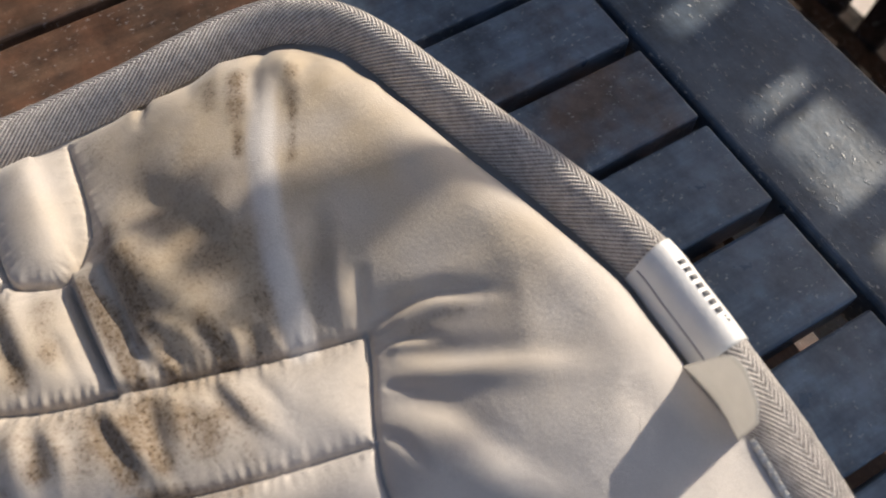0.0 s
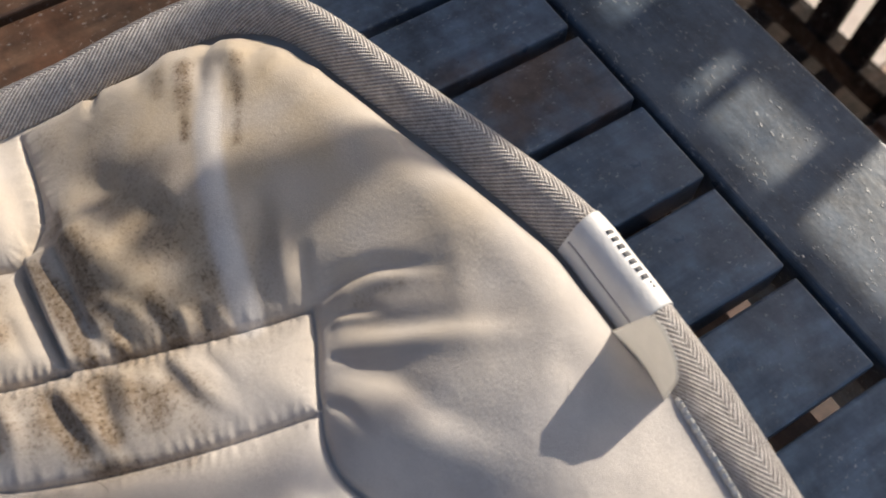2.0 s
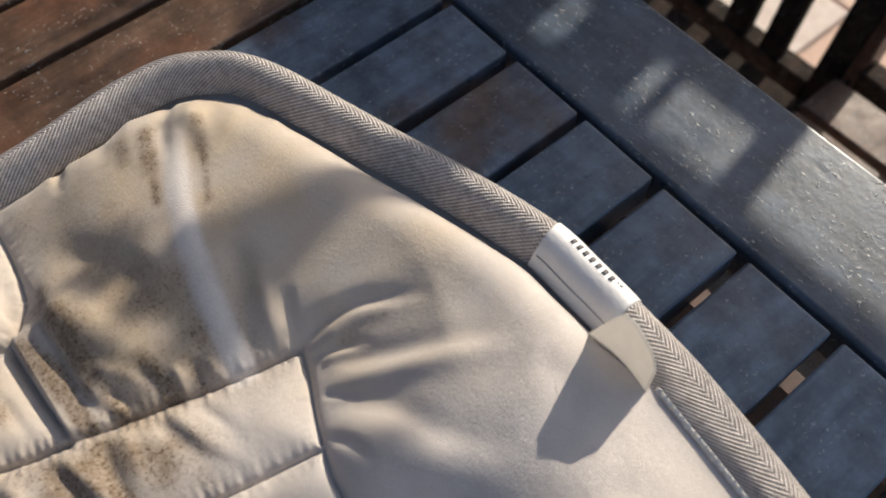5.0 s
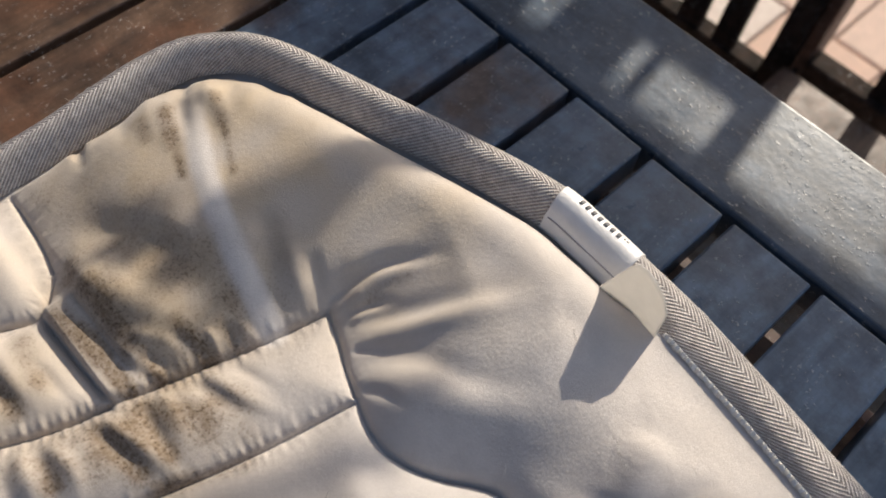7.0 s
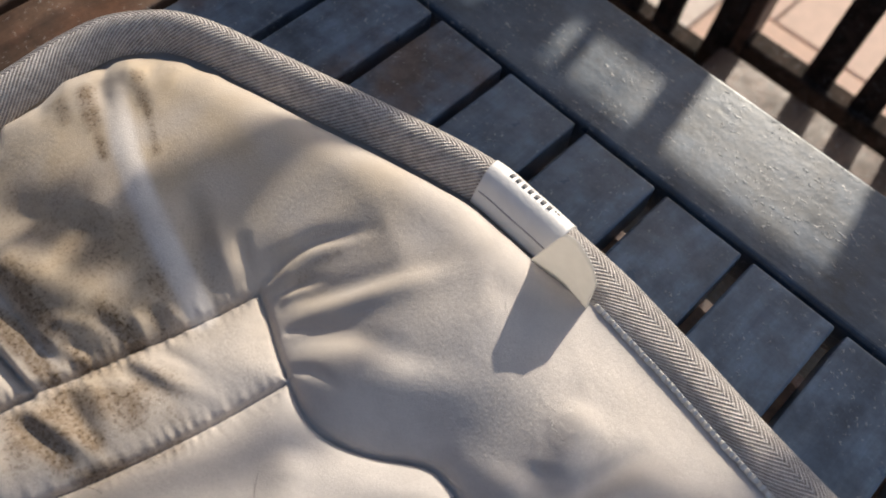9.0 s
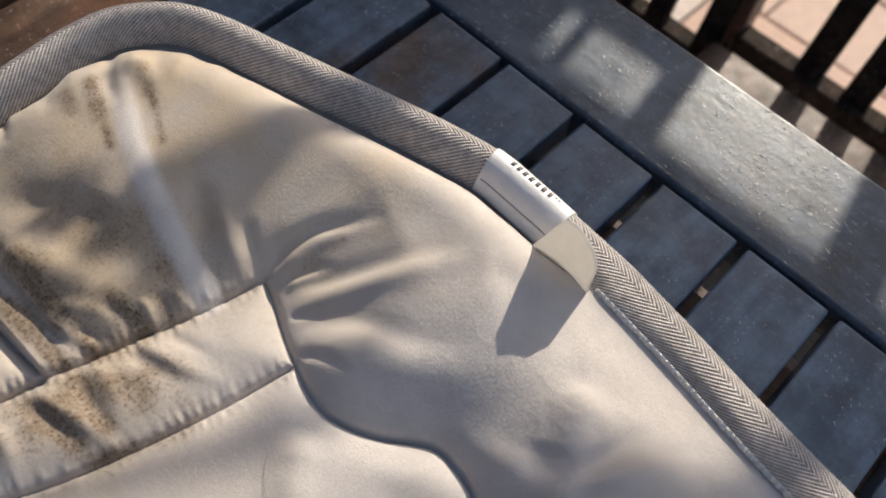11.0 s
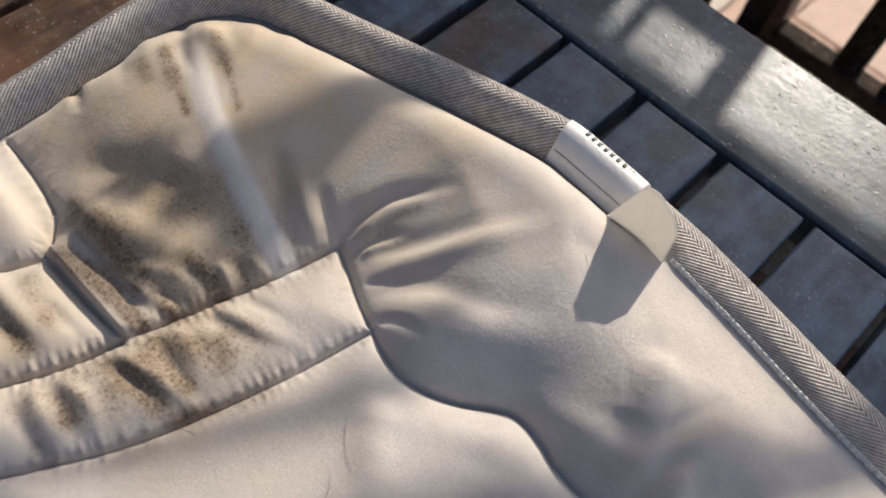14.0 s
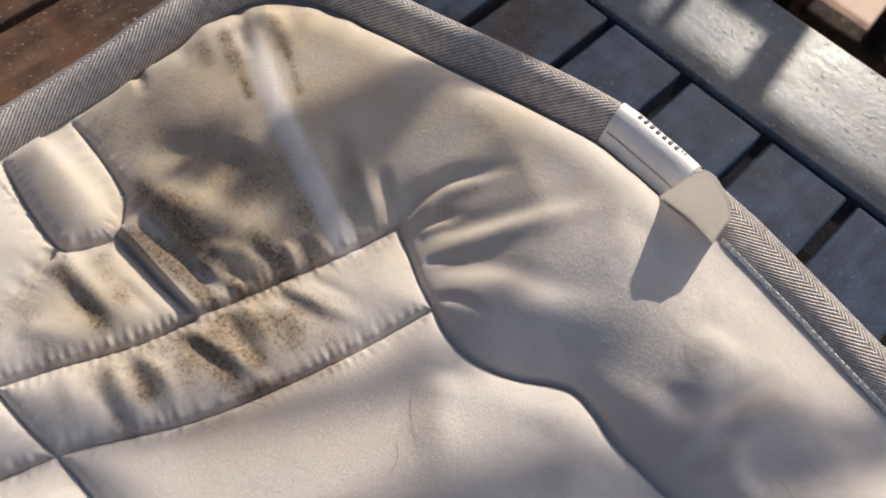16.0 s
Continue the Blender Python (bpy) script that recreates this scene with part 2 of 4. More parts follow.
# ---- table ----
TOP, PITCH = 0.74, 0.055
table = thing("garden_table", "dark stained slatted hardwood garden table on a terrace", "table")
part("rail", box(-0.85, 0.85, 0.0028, 0.087, TOP - 0.028, TOP, 0.0030, 4), RAIL_SKY_BLUE, table, "broad dark worn edge board")
part("rail", box(-0.85, 0.85, -0.98, -0.901, TOP - 0.028, TOP, 0.0045, 4), RAIL_SKY_BLUE, table)
for y in (-0.07, -0.46, -0.84):
    part("batten", box(-0.84, 0.84, y, y + 0.045, TOP - 0.062, TOP - 0.0235, 0.002), BATTEN_WOOD, table, "lighter brown support batten")
for x in (-0.80, 0.74):
    for y in (0.02, -0.965):
        part("leg", box(x, x + 0.06, y, y + 0.055, -0.012, TOP - 0.029, 0.004), SLAT_SKY_BLUE, table)
part("apron", box(-0.74, 0.74, 0.03, 0.052, TOP - 0.10, TOP - 0.03, 0.002), SLAT_SKY_BLUE, table)
part("apron", box(-0.74, 0.74, -0.945, -0.923, TOP - 0.10, TOP - 0.03, 0.002), SLAT_SKY_BLUE, table)
slat_mesh = None
for j in range(-15, 15):
    x = (j + 0.5) * PITCH
    if slat_mesh is None:
        ob = part("slat", box(-0.0243, 0.0243, -0.895, -0.0005, -0.0225, 0, 0.0016, 2), SLAT_SKY_BLUE, table)
        slat_mesh = ob.data
        worn_mesh = slat_mesh.copy()
        worn_mesh.materials[0] = SLAT_BROWN
        mixed_mesh = slat_mesh.copy()
        mixed_mesh.materials[0] = SLAT_MIXED
    else:
        ob = new("slat", slat_mesh)
        ob.parent = table
    # worn brown where sun falls on the left, painted sky blue further right
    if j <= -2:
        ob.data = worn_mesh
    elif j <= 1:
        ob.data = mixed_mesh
    ob.location = (x + random.uniform(-0.0006, 0.0006), random.uniform(-0.0012, 0.0008), TOP + random.uniform(-0.0006, 0.0004))
    ob.rotation_euler = (0, radians(random.uniform(-0.35, 0.35)), radians(random.uniform(-0.1, 0.1)))


# ---- the mat ----
def spline(pts, step):
    """A smooth curve through the points, sampled at even steps."""
    p = np.array(pts, float)
    q = np.vstack([2 * p[0] - p[1], p, 2 * p[-1] - p[-2]])
    out = []
    for i in range(1, len(q) - 2):
        for t in np.linspace(0, 1, 24, endpoint=False):
            a, b, c, d = q[i - 1], q[i], q[i + 1], q[i + 2]
            out.append(0.5 * (2 * b + (c - a) * t + (2 * a - 5 * b + 4 * c - d) * t * t + (3 * b - a - 3 * c + d) * t ** 3))
    out = np.array(out + [p[-1]])
    s = np.concatenate([[0], np.cumsum(np.linalg.norm(np.diff(out, axis=0), axis=1))])
    g = np.arange(0, s[-1], step)
    return np.stack([np.interp(g, s, out[:, k]) for k in range(out.shape[1])], 1)


def near(P, line):
    """Distance of the points from a polyline, and how far along it the nearest place lies."""
    best = np.full(len(P), 9.0)
    along = np.zeros(len(P))
    s0 = 0.0
    for a, b in zip(line[:-1, :2], line[1:, :2]):
        d = b - a
        n = np.hypot(*d)
        t = np.clip(((P - a) @ d) / (n * n), 0, 1)
        r = np.hypot(*(P - a - t[:, None] * d).T)
        m = r < best
        best[m] = r[m]
        along[m] = s0 + t[m] * n
        s0 += n
    return best, along


# outer edge with its height: left side, rounded corner, long side, then the far sides out of view
EDGE = [(-0.034, -0.70, 0.758), (-0.040, -0.55, 0.758), (-0.044, -0.42, 0.758), (-0.046, -0.33, 0.759), (-0.045, -0.289, 0.760), (-0.042, -0.258, 0.764), (-0.038, -0.230, 0.769),
        (-0.036, -0.205, 0.774), (-0.034, -0.180, 0.778), (-0.027, -0.156, 0.782), (-0.012, -0.136, 0.784), (0.002, -0.1255, 0.785), (0.022, -0.1172, 0.786),
        (0.054, -0.108, 0.786), (0.086, -0.099, 0.786), (0.115, -0.0905, 0.786), (0.145, -0.083, 0.787), (0.171, -0.078, 0.787), (0.192, -0.0775, 0.786), (0.213, -0.0765, 0.783),
        (0.238, -0.0765, 0.779), (0.262, -0.0785, 0.777), (0.29, -0.081, 0.775), (0.325, -0.086, 0.774), (0.36, -0.090, 0.773), (0.42, -0.095, 0.772), (0.55, -0.10, 0.770), (0.70, -0.10, 0.768)]
edge = spline(EDGE, 0.0004)
etan = np.gradient(edge[:, :2], axis=0)
etan /= np.linalg.norm(etan, axis=1)[:, None]
ein = np.stack([etan[:, 1], -etan[:, 0]], 1)
es = np.arange(len(edge)) * 0.0004

SEAMS = []


def seam(*line):
    SEAMS.append(list(line))


seam((-0.020, -0.268), (0.000, -0.269), (0.020, -0.271), (0.035, -0.274))
seam((0.050, -0.289), (0.068, -0.289), (0.090, -0.288), (0.108, -0.286))
seam((0.050, -0.430), (0.066, -0.390), (0.077, -0.363), (0.086, -0.342), (0.099, -0.315), (0.108, -0.286), (0.115, -0.261), (0.123, -0.235), (0.130, -0.211), (0.135, -0.193))
seam((0.092, -0.430), (0.111, -0.383), (0.118, -0.362), (0.128, -0.343), (0.141, -0.320), (0.151, -0.296), (0.158, -0.275), (0.164, -0.254), (0.171, -0.227), (0.176, -0.210))
seam((0.135, -0.193), (0.148, -0.198), (0.163, -0.205), (0.176, -0.210))
seam((0.176, -0.210), (0.188, -0.214), (0.200, -0.215), (0.213, -0.211), (0.225, -0.204), (0.234, -0.197), (0.244, -0.192), (0.258, -0.193), (0.270, -0.196), (0.298, -0.197), (0.360, -0.198), (0.600, -0.200))
seam((-0.020, -0.305), (0.011, -0.310), (0.038, -0.311), (0.046, -0.303), (0.050, -0.289), (0.036, -0.274))
seam((0.038, -0.311), (0.050, -0.345), (0.060, -0.380))
seam((0.078, -0.366), (0.101, -0.365), (0.118, -0.363), (0.142, -0.362), (0.200, -0.362), (0.400, -0.365))
seams = [spline(l, 0.003) for l in SEAMS]

FOLDS = []


def fold(width, height, *line):
    """A soft ridge, or a valley where the height is negative, along a line over the mat."""
    FOLDS.append((list(line), width, height))


STRIPE = [(0.0093, -0.177), (0.0325, -0.1873), (0.0527, -0.1964), (0.075, -0.2046), (0.0945, -0.2098), (0.1098, -0.2135), (0.1212, -0.2156), (0.1285, -0.218)]
# corner panel: the clean stripe's ridge, the hollow behind the rim, two mounds and the gathers at the strip
fold(0.0062, 0.0012, (0.0093, -0.177), (0.0325, -0.1873), (0.0527, -0.1964), (0.075, -0.2046), (0.0945, -0.2098), (0.1098, -0.2135), (0.1212, -0.2156), (0.1285, -0.218))
fold(0.0065, -0.0022, (0.082, -0.186), (0.094, -0.193), (0.108, -0.2015), (0.121, -0.2065), (0.13, -0.209))
fold(0.0034, 0.0016, (0.103, -0.188), (0.1097, -0.1916), (0.118, -0.1958), (0.1265, -0.1983), (0.1325, -0.199))
fold(0.0035, -0.002, (0.112, -0.183), (0.122, -0.1885), (0.131, -0.1925))
fold(0.01, -0.0042, (0.020, -0.256), (0.036, -0.246), (0.056, -0.2365), (0.078, -0.2290), (0.096, -0.2260), (0.110, -0.2280), (0.120, -0.230))
fold(0.0095, 0.0048, (0.034, -0.2675), (0.055, -0.2640), (0.075, -0.2570), (0.093, -0.2490), (0.108, -0.2440), (0.116, -0.243))

fold(0.003, 0.001, (0.088, -0.2655), (0.0963, -0.2594), (0.1029, -0.2543), (0.1125, -0.2535))
fold(0.003, -0.0014, (0.100, -0.2515), (0.108, -0.2485), (0.118, -0.2480))
fold(0.0024, 0.002, (0.108, -0.2385), (0.114, -0.2385), (0.12, -0.2395))
fold(0.0024, -0.002, (0.11, -0.2305), (0.116, -0.2315), (0.122, -0.2325))
fold(0.0022, 0.0016, (0.114, -0.2255), (0.119, -0.226), (0.124, -0.227))
fold(0.0022, -0.0018, (0.1, -0.2655), (0.107, -0.2615), (0.114, -0.2605))
fold(0.002, 0.0012, (0.106, -0.2665), (0.111, -0.2655), (0.116, -0.266))
# grooves at the corner strip
fold(0.0032, -0.0012, (0.034, -0.273), (0.052, -0.272), (0.072, -0.2715), (0.092, -0.274), (0.104, -0.277))
fold(0.0045, 0.0004, (0.048, -0.266), (0.066, -0.265), (0.087, -0.266), (0.105, -0.27))
fold(0.005, 0.0008, (0.046, -0.281), (0.07, -0.2805), (0.095, -0.281))
# fan of long folds out of the strip's corner
fold(0.0036, -0.0028, (0.129, -0.1945), (0.1322, -0.186), (0.1335, -0.1786), (0.1374, -0.1653), (0.1446, -0.1547), (0.156, -0.141))
fold(0.007, 0.0015, (0.127, -0.185), (0.1302, -0.176), (0.1351, -0.1585), (0.1421, -0.1387), (0.15, -0.124))
fold(0.0038, 0.002, (0.1375, -0.188), (0.14, -0.1825), (0.1431, -0.1661), (0.153, -0.1495))
fold(0.0024, -0.0013, (0.142, -0.19), (0.1465, -0.18), (0.153, -0.17))
fold(0.0022, 0.0011, (0.145, -0.19), (0.15, -0.181), (0.157, -0.172))
fold(0.0055, -0.002, (0.1481, -0.189), (0.152, -0.182), (0.1635, -0.1685), (0.1746, -0.1529), (0.1849, -0.139))
fold(0.006, 0.0032, (0.1545, -0.1955), (0.1594, -0.1895), (0.1686, -0.1747), (0.1799, -0.1598), (0.189, -0.1458), (0.2015, -0.1275))
fold(0.0022, -0.0013, (0.156, -0.1985), (0.163, -0.191), (0.172, -0.182))
fold(0.006, -0.0017, (0.162, -0.201), (0.166, -0.1941), (0.1826, -0.1811), (0.204, -0.1727), (0.2211, -0.1601))
fold(0.009, 0.0022, (0.1700, -0.2080), (0.1760, -0.2015), (0.1870, -0.1917), (0.2050, -0.1836), (0.2265, -0.1688), (0.2508, -0.1447))
fold(0.0026, -0.0014, (0.1725, -0.2075), (0.182, -0.2015), (0.196, -0.1985))
fold(0.007, -0.001, (0.205, -0.128), (0.222, -0.124), (0.238, -0.124))
# crumpled part of the bolster
fold(0.0095, 0.0034, (0.27, -0.132), (0.2743, -0.145), (0.2801, -0.1586), (0.2857, -0.1717), (0.288, -0.182))
fold(0.009, -0.0018, (0.2740, -0.1620), (0.2790, -0.1720), (0.2854, -0.1829))
fold(0.0048, -0.0024, (0.2918, -0.1690), (0.2936, -0.1560), (0.2965, -0.1400), (0.301, -0.126))
fold(0.0052, 0.0028, (0.288, -0.190), (0.2900, -0.1780), (0.2974, -0.1607), (0.3070, -0.1442), (0.318, -0.130))
fold(0.0046, -0.0022, (0.2945, -0.1910), (0.2972, -0.1790), (0.3020, -0.1654), (0.313, -0.148))
fold(0.0065, 0.0036, (0.303, -0.18), (0.308, -0.155), (0.32, -0.138))
fold(0.009, -0.003, (0.316, -0.182), (0.326, -0.16), (0.342, -0.145))
fold(0.009, 0.0012, (0.255, -0.13), (0.27, -0.118), (0.29, -0.112))
fold(0.01, -0.0012, (0.318, -0.112), (0.326, -0.128), (0.345, -0.14))
fold(0.0075, 0.003, (0.246, -0.186), (0.256, -0.1825), (0.270, -0.1800), (0.287, -0.1785), (0.305, -0.1770), (0.335, -0.1765), (0.37, -0.177))
# inner panel
fold(0.01, 0.003, (0.2, -0.225), (0.215, -0.245), (0.235, -0.262))
fold(0.012, 0.0018, (0.262, -0.21), (0.272, -0.23), (0.29, -0.25))
fold(0.013, -0.0018, (0.236, -0.21), (0.248, -0.23), (0.26, -0.255))
# quilted strip
fold(0.0037, 0.0022, (0.1072, -0.2946), (0.11, -0.2935), (0.1134, -0.2922), (0.1289, -0.288), (0.1428, -0.285), (0.149, -0.284), (0.1559, -0.2829))
fold(0.0037, -0.0022, (0.1145, -0.2785), (0.1175, -0.2785), (0.1207, -0.2785), (0.1325, -0.2795), (0.1423, -0.28), (0.1493, -0.2804))
fold(0.0034, -0.0017, (0.1101, -0.2992), (0.113, -0.2985), (0.1192, -0.297), (0.1315, -0.2948), (0.1407, -0.2932), (0.1476, -0.292))
fold(0.0034, 0.0017, (0.103, -0.3147), (0.106, -0.3145), (0.1097, -0.3142), (0.1242, -0.313), (0.1345, -0.3165), (0.1411, -0.3188))
fold(0.0034, -0.0015, (0.104, -0.3204), (0.107, -0.3205), (0.111, -0.3207), (0.1226, -0.322), (0.1298, -0.3236), (0.1366, -0.3251))
fold(0.0034, 0.0014, (0.0971, -0.3249), (0.1, -0.3255), (0.104, -0.3263), (0.1208, -0.3287), (0.1315, -0.3284), (0.1385, -0.3282))
fold(0.0034, -0.0015, (0.1011, -0.3331), (0.104, -0.334), (0.1099, -0.3358), (0.1231, -0.3375), (0.1311, -0.3372), (0.1381, -0.3369))
fold(0.0046, 0.0012, (0.0871, -0.3401), (0.09, -0.341), (0.0928, -0.3419), (0.1055, -0.3443), (0.116, -0.3486), (0.1225, -0.3513))
fold(0.0034, 0.0014, (0.1182, -0.2519), (0.121, -0.251), (0.127, -0.249), (0.1422, -0.245), (0.156, -0.2385), (0.1623, -0.2355))
fold(0.0039, -0.0014, (0.1201, -0.2569), (0.123, -0.256), (0.131, -0.2535), (0.145, -0.25), (0.1518, -0.2483))
fold(0.0032, 0.0012, (0.115, -0.2688), (0.118, -0.269), (0.126, -0.2695), (0.137, -0.271), (0.1439, -0.2719))
fold(0.0030, -0.0010, (0.1232, -0.2411), (0.126, -0.24), (0.134, -0.237), (0.146, -0.234), (0.1528, -0.2323))
# quilted panels
fold(0.0055, 0.0022, (0.04, -0.3125), (0.0639, -0.312), (0.083, -0.3105), (0.098, -0.309))
fold(0.004, -0.0014, (0.055, -0.3195), (0.074, -0.319), (0.092, -0.317))
fold(0.003, -0.0012, (0.07, -0.301), (0.085, -0.3), (0.101, -0.2985))
fold(0.005, 0.0013, (0.06, -0.345), (0.078, -0.333), (0.092, -0.322))
fold(0.005, -0.0006, (0.058, -0.33), (0.078, -0.318), (0.096, -0.309))
# puckers along the rounded rim
fold(0.0036, -0.0024, (-0.016, -0.1640), (-0.006, -0.1710), (0.004, -0.1765), (0.012, -0.180))
fold(0.0032, -0.0034, (-0.030, -0.2255), (-0.022, -0.2280), (-0.012, -0.2310), (0.000, -0.235))
fold(0.008, 0.0003, (0, -0.232), (0.015, -0.228), (0.035, -0.234))
fold(0.007, -0.0004, (0, -0.206), (0.015, -0.204), (0.035, -0.21))
fold(0.0045, -0.0022, (0.002, -0.18), (0.018, -0.186), (0.03, -0.19))
fold(0.005, -0.0013, (-0.016, -0.205), (-0.004, -0.209), (0.008, -0.212))
fold(0.005, 0.0012, (-0.014, -0.188), (-0.004, -0.194), (0.006, -0.198))
fold(0.0045, -0.0014, (-0.008, -0.172), (0.002, -0.18), (0.012, -0.186))
fold(0.0045, 0.0013, (0.003, -0.16), (0.011, -0.169), (0.019, -0.177))
fold(0.0045, -0.0014, (0.013, -0.151), (0.02, -0.162), (0.027, -0.172))
fold(0.005, 0.0011, (0.026, -0.146), (0.031, -0.157), (0.036, -0.168))
fold(0.006, 0.0022, (0.006, -0.166), (0.022, -0.168), (0.04, -0.172))


def axis(a, b, fine, lo, hi, coarse):
    return np.concatenate([np.arange(lo, a, coarse), np.arange(a, b, fine), np.arange(b, hi, coarse)])


gx = axis(-0.05, 0.39, 0.00075, -0.05, 0.66, 0.012)
gy = axis(-0.405, -0.062, 0.00075, -0.66, -0.061, 0.012)
GX, GY = np.meshgrid(gx, gy)
P = np.stack([GX.ravel(), GY.ravel()], 1)
coarse_edge = edge[::20]
d_edge, along_edge = near(P, coarse_edge)
k_edge = np.clip((along_edge / 0.0004).astype(int), 0, len(edge) - 1)
inside = ((P - edge[k_edge, :2]) * ein[k_edge]).sum(1)
ze = edge[::150]
wsum, zsum = np.zeros(len(P)), np.zeros(len(P))
for ex, ey, ez in ze:
    wgt = 1 / ((P[:, 0] - ex) ** 2 + (P[:, 1] - ey) ** 2 + 0.00025) ** 2
    wsum += wgt
    zsum += wgt * ez
z_smooth = zsum / wsum
z_edge = np.where(inside < 0.02, edge[k_edge, 2], z_smooth + (edge[k_edge, 2] - z_smooth) * np.exp(-np.clip(inside - 0.02, 0, 1) / 0.01))
d_seam = np.full(len(P), 9.0)
s_seam = np.zeros(len(P))
k_seam = np.zeros(len(P), int)
for k, s in enumerate(seams):
    d, a = near(P, s)
    m = d < d_seam
    d_seam[m] = d[m]
    s_seam[m] = a[m] + 0.37 * k
    k_seam[m] = k


def lumps(scale, seed, octaves=3):
    """Soft noise over the mat, about -1 to 1."""
    return np.array([noise.fractal(Vector((x * scale + seed * 3.7, y * scale, seed * 1.9)), 1.0, 2.0, octaves) for x, y in P.tolist()])


def dome(q):
    q = np.clip(q, 0, 1)
    return np.sqrt(np.clip(1 - (1 - q) ** 2, 0, 1))


# wide bolster along the rim, flatter quilted panels inside
rim_x = [p[0] for p in SEAMS[4]] + [p[0] for p in SEAMS[5]][1:]
rim_y = [p[1] for p in SEAMS[4]] + [p[1] for p in SEAMS[5]][1:]
wide = (P[:, 1] > np.interp(P[:, 0], rim_x, rim_y)).astype(float)
corner = (P[:, 1] > -0.284) & (P[:, 0] < 0.137 + 0.3 * (P[:, 1] + 0.194))
wide = np.where(corner, 1.0, wide)
left = np.clip((0.07 - P[:, 0]) / 0.06, 0, 1)
puff = np.where(corner, 0.026 - 0.006 * left - 0.008 * left * np.clip((-0.20 - P[:, 1]) / 0.05, 0, 1), 0.0095 + 0.0170 * wide)
reach = np.where(wide > 0.5, 0.060, 0.020)
reach = np.where(corner, 0.060, reach)
strip_b = (P[:, 0] < 0.052) & (P[:, 1] < -0.268) & (P[:, 1] > -0.312)
puff = np.where(strip_b, 0.0115, puff)
rise = np.interp(P[:, 0], [0.20, 0.255], [0.024, 0.085])
e_in = np.clip(inside - np.interp(P[:, 0], [0.20, 0.25], [0.0225, 0.0185]), 0, 1)
qs = np.clip(d_seam / reach, 0, 1)
gentle = 1.5 * qs - 0.5 * qs ** 3
fat = np.where(reach > 0.05, 0.25, 0.75)
fan = np.exp(-((P[:, 0] - 0.158) / 0.030) ** 2 - ((P[:, 1] + 0.170) / np.where(P[:, 1] > -0.170, 0.11, 0.05)) ** 2)
round_up = (0.88 * (fat * dome(qs) + (1 - fat) * gentle) + 0.12 * dome(d_seam / 0.006)) * dome(e_in / rise)
base = 0.7535 + (z_edge - 0.7625) * np.exp(-np.clip(inside, 0, 1) / 0.055)
round_up += 1.0 * fan * ((0.93 * qs + 0.07 * dome(d_seam / 0.006)) * dome(e_in / rise) - round_up)
H = base + puff * round_up + 0.0062 * np.exp(-((P[:, 0] - 0.188) / 0.026) ** 2 - ((P[:, 1] + 0.205) / 0.022) ** 2) + 0.004 * np.exp(-((P[:, 0] - 0.118) / 0.02) ** 2 - ((P[:, 1] + 0.185) / 0.02) ** 2)
soft = lumps(24, 5, 1)
gather = np.where(k_seam == 5, 0.12, np.where(k_seam == 1, 0.3, 1.0))
H += gather * 0.00065 * (0.5 + 1.2 * soft) * np.sin(2 * math.pi * s_seam / 0.0085 + 5 * soft) * np.exp(-d_seam / 0.0055) * np.clip(d_seam / 0.002, 0, 1)
H += 0.0024 * lumps(60, 8, 2) * np.exp(-e_in / 0.013) * np.clip((0.07 - P[:, 0]) / 0.03, 0, 1)
H += 0.0016 * lumps(13, 3, 2) * dome(d_seam / 0.02)
H2 = H.reshape(GX.shape)
for _ in range(56):
    H2 = np.pad(H2, 1, mode="edge")
    H2 = (H2[:-2, 1:-1] + H2[2:, 1:-1] + H2[1:-1, :-2] + H2[1:-1, 2:] + 4 * H2[1:-1, 1:-1]) / 8
melt = np.clip((np.minimum(d_seam, e_in) - 0.002) / 0.006, 0, 1)
H += melt * (H2.ravel() - H)
# flat strip that stands up between the two grooves of the corner
on_strip = np.clip((P[:, 0] - 0.046) / 0.010, 0, 1) * np.clip((0.114 - P[:, 0]) / 0.010, 0, 1) * np.clip((P[:, 1] + 0.2878) / 0.0025, 0, 1) * np.clip((-0.2695 - P[:, 1]) / 0.004, 0, 1)
H += on_strip * (base + 0.0088 - 0.08 * (P[:, 1] + 0.279) - H)
H -= 0.004 * np.exp(-((P[:, 0] - 0.150) / 0.035) ** 2 - ((P[:, 1] + 0.135) / 0.022) ** 2)
ridged = np.clip(1 - 2.2 * np.abs(lumps(60, 41, 1)), 0, 1) ** 2
H += 0.00035 * ridged * np.exp(-((P[:, 0] - 0.285) / 0.05) ** 2 - ((P[:, 1] + 0.160) / 0.035) ** 2)
# the corner panel rises gently from the strip
slow = np.clip((P[:, 0] - 0.035) / 0.02, 0, 1) * np.clip((0.122 - P[:, 0]) / 0.012, 0, 1) * np.clip((P[:, 1] + 0.2720) / 0.002, 0, 1) * np.clip((-0.205 - P[:, 1]) / 0.010, 0, 1)
H -= slow * np.clip(H - (TOP + 0.0262 + 0.28 * (P[:, 1] + 0.270)), 0, 1)
for line, w, h in FOLDS:
    c = spline(line, 0.002)
    d, a = near(P, c)
    total = len(c) * 0.002
    ends = np.minimum(np.clip(a / (0.25 * total), 0, 1), np.clip((total - a) / (0.58 * total), 0, 1))
    H += h * np.exp(-(d / w) ** 2) * (0.15 + 0.85 * ends * ends * (3 - 2 * ends))
snug = np.clip((P[:, 0] - 0.215) / 0.03, 0, 1) * np.exp(-e_in / 0.025)
H += snug * (z_edge - 0.0026 - H)
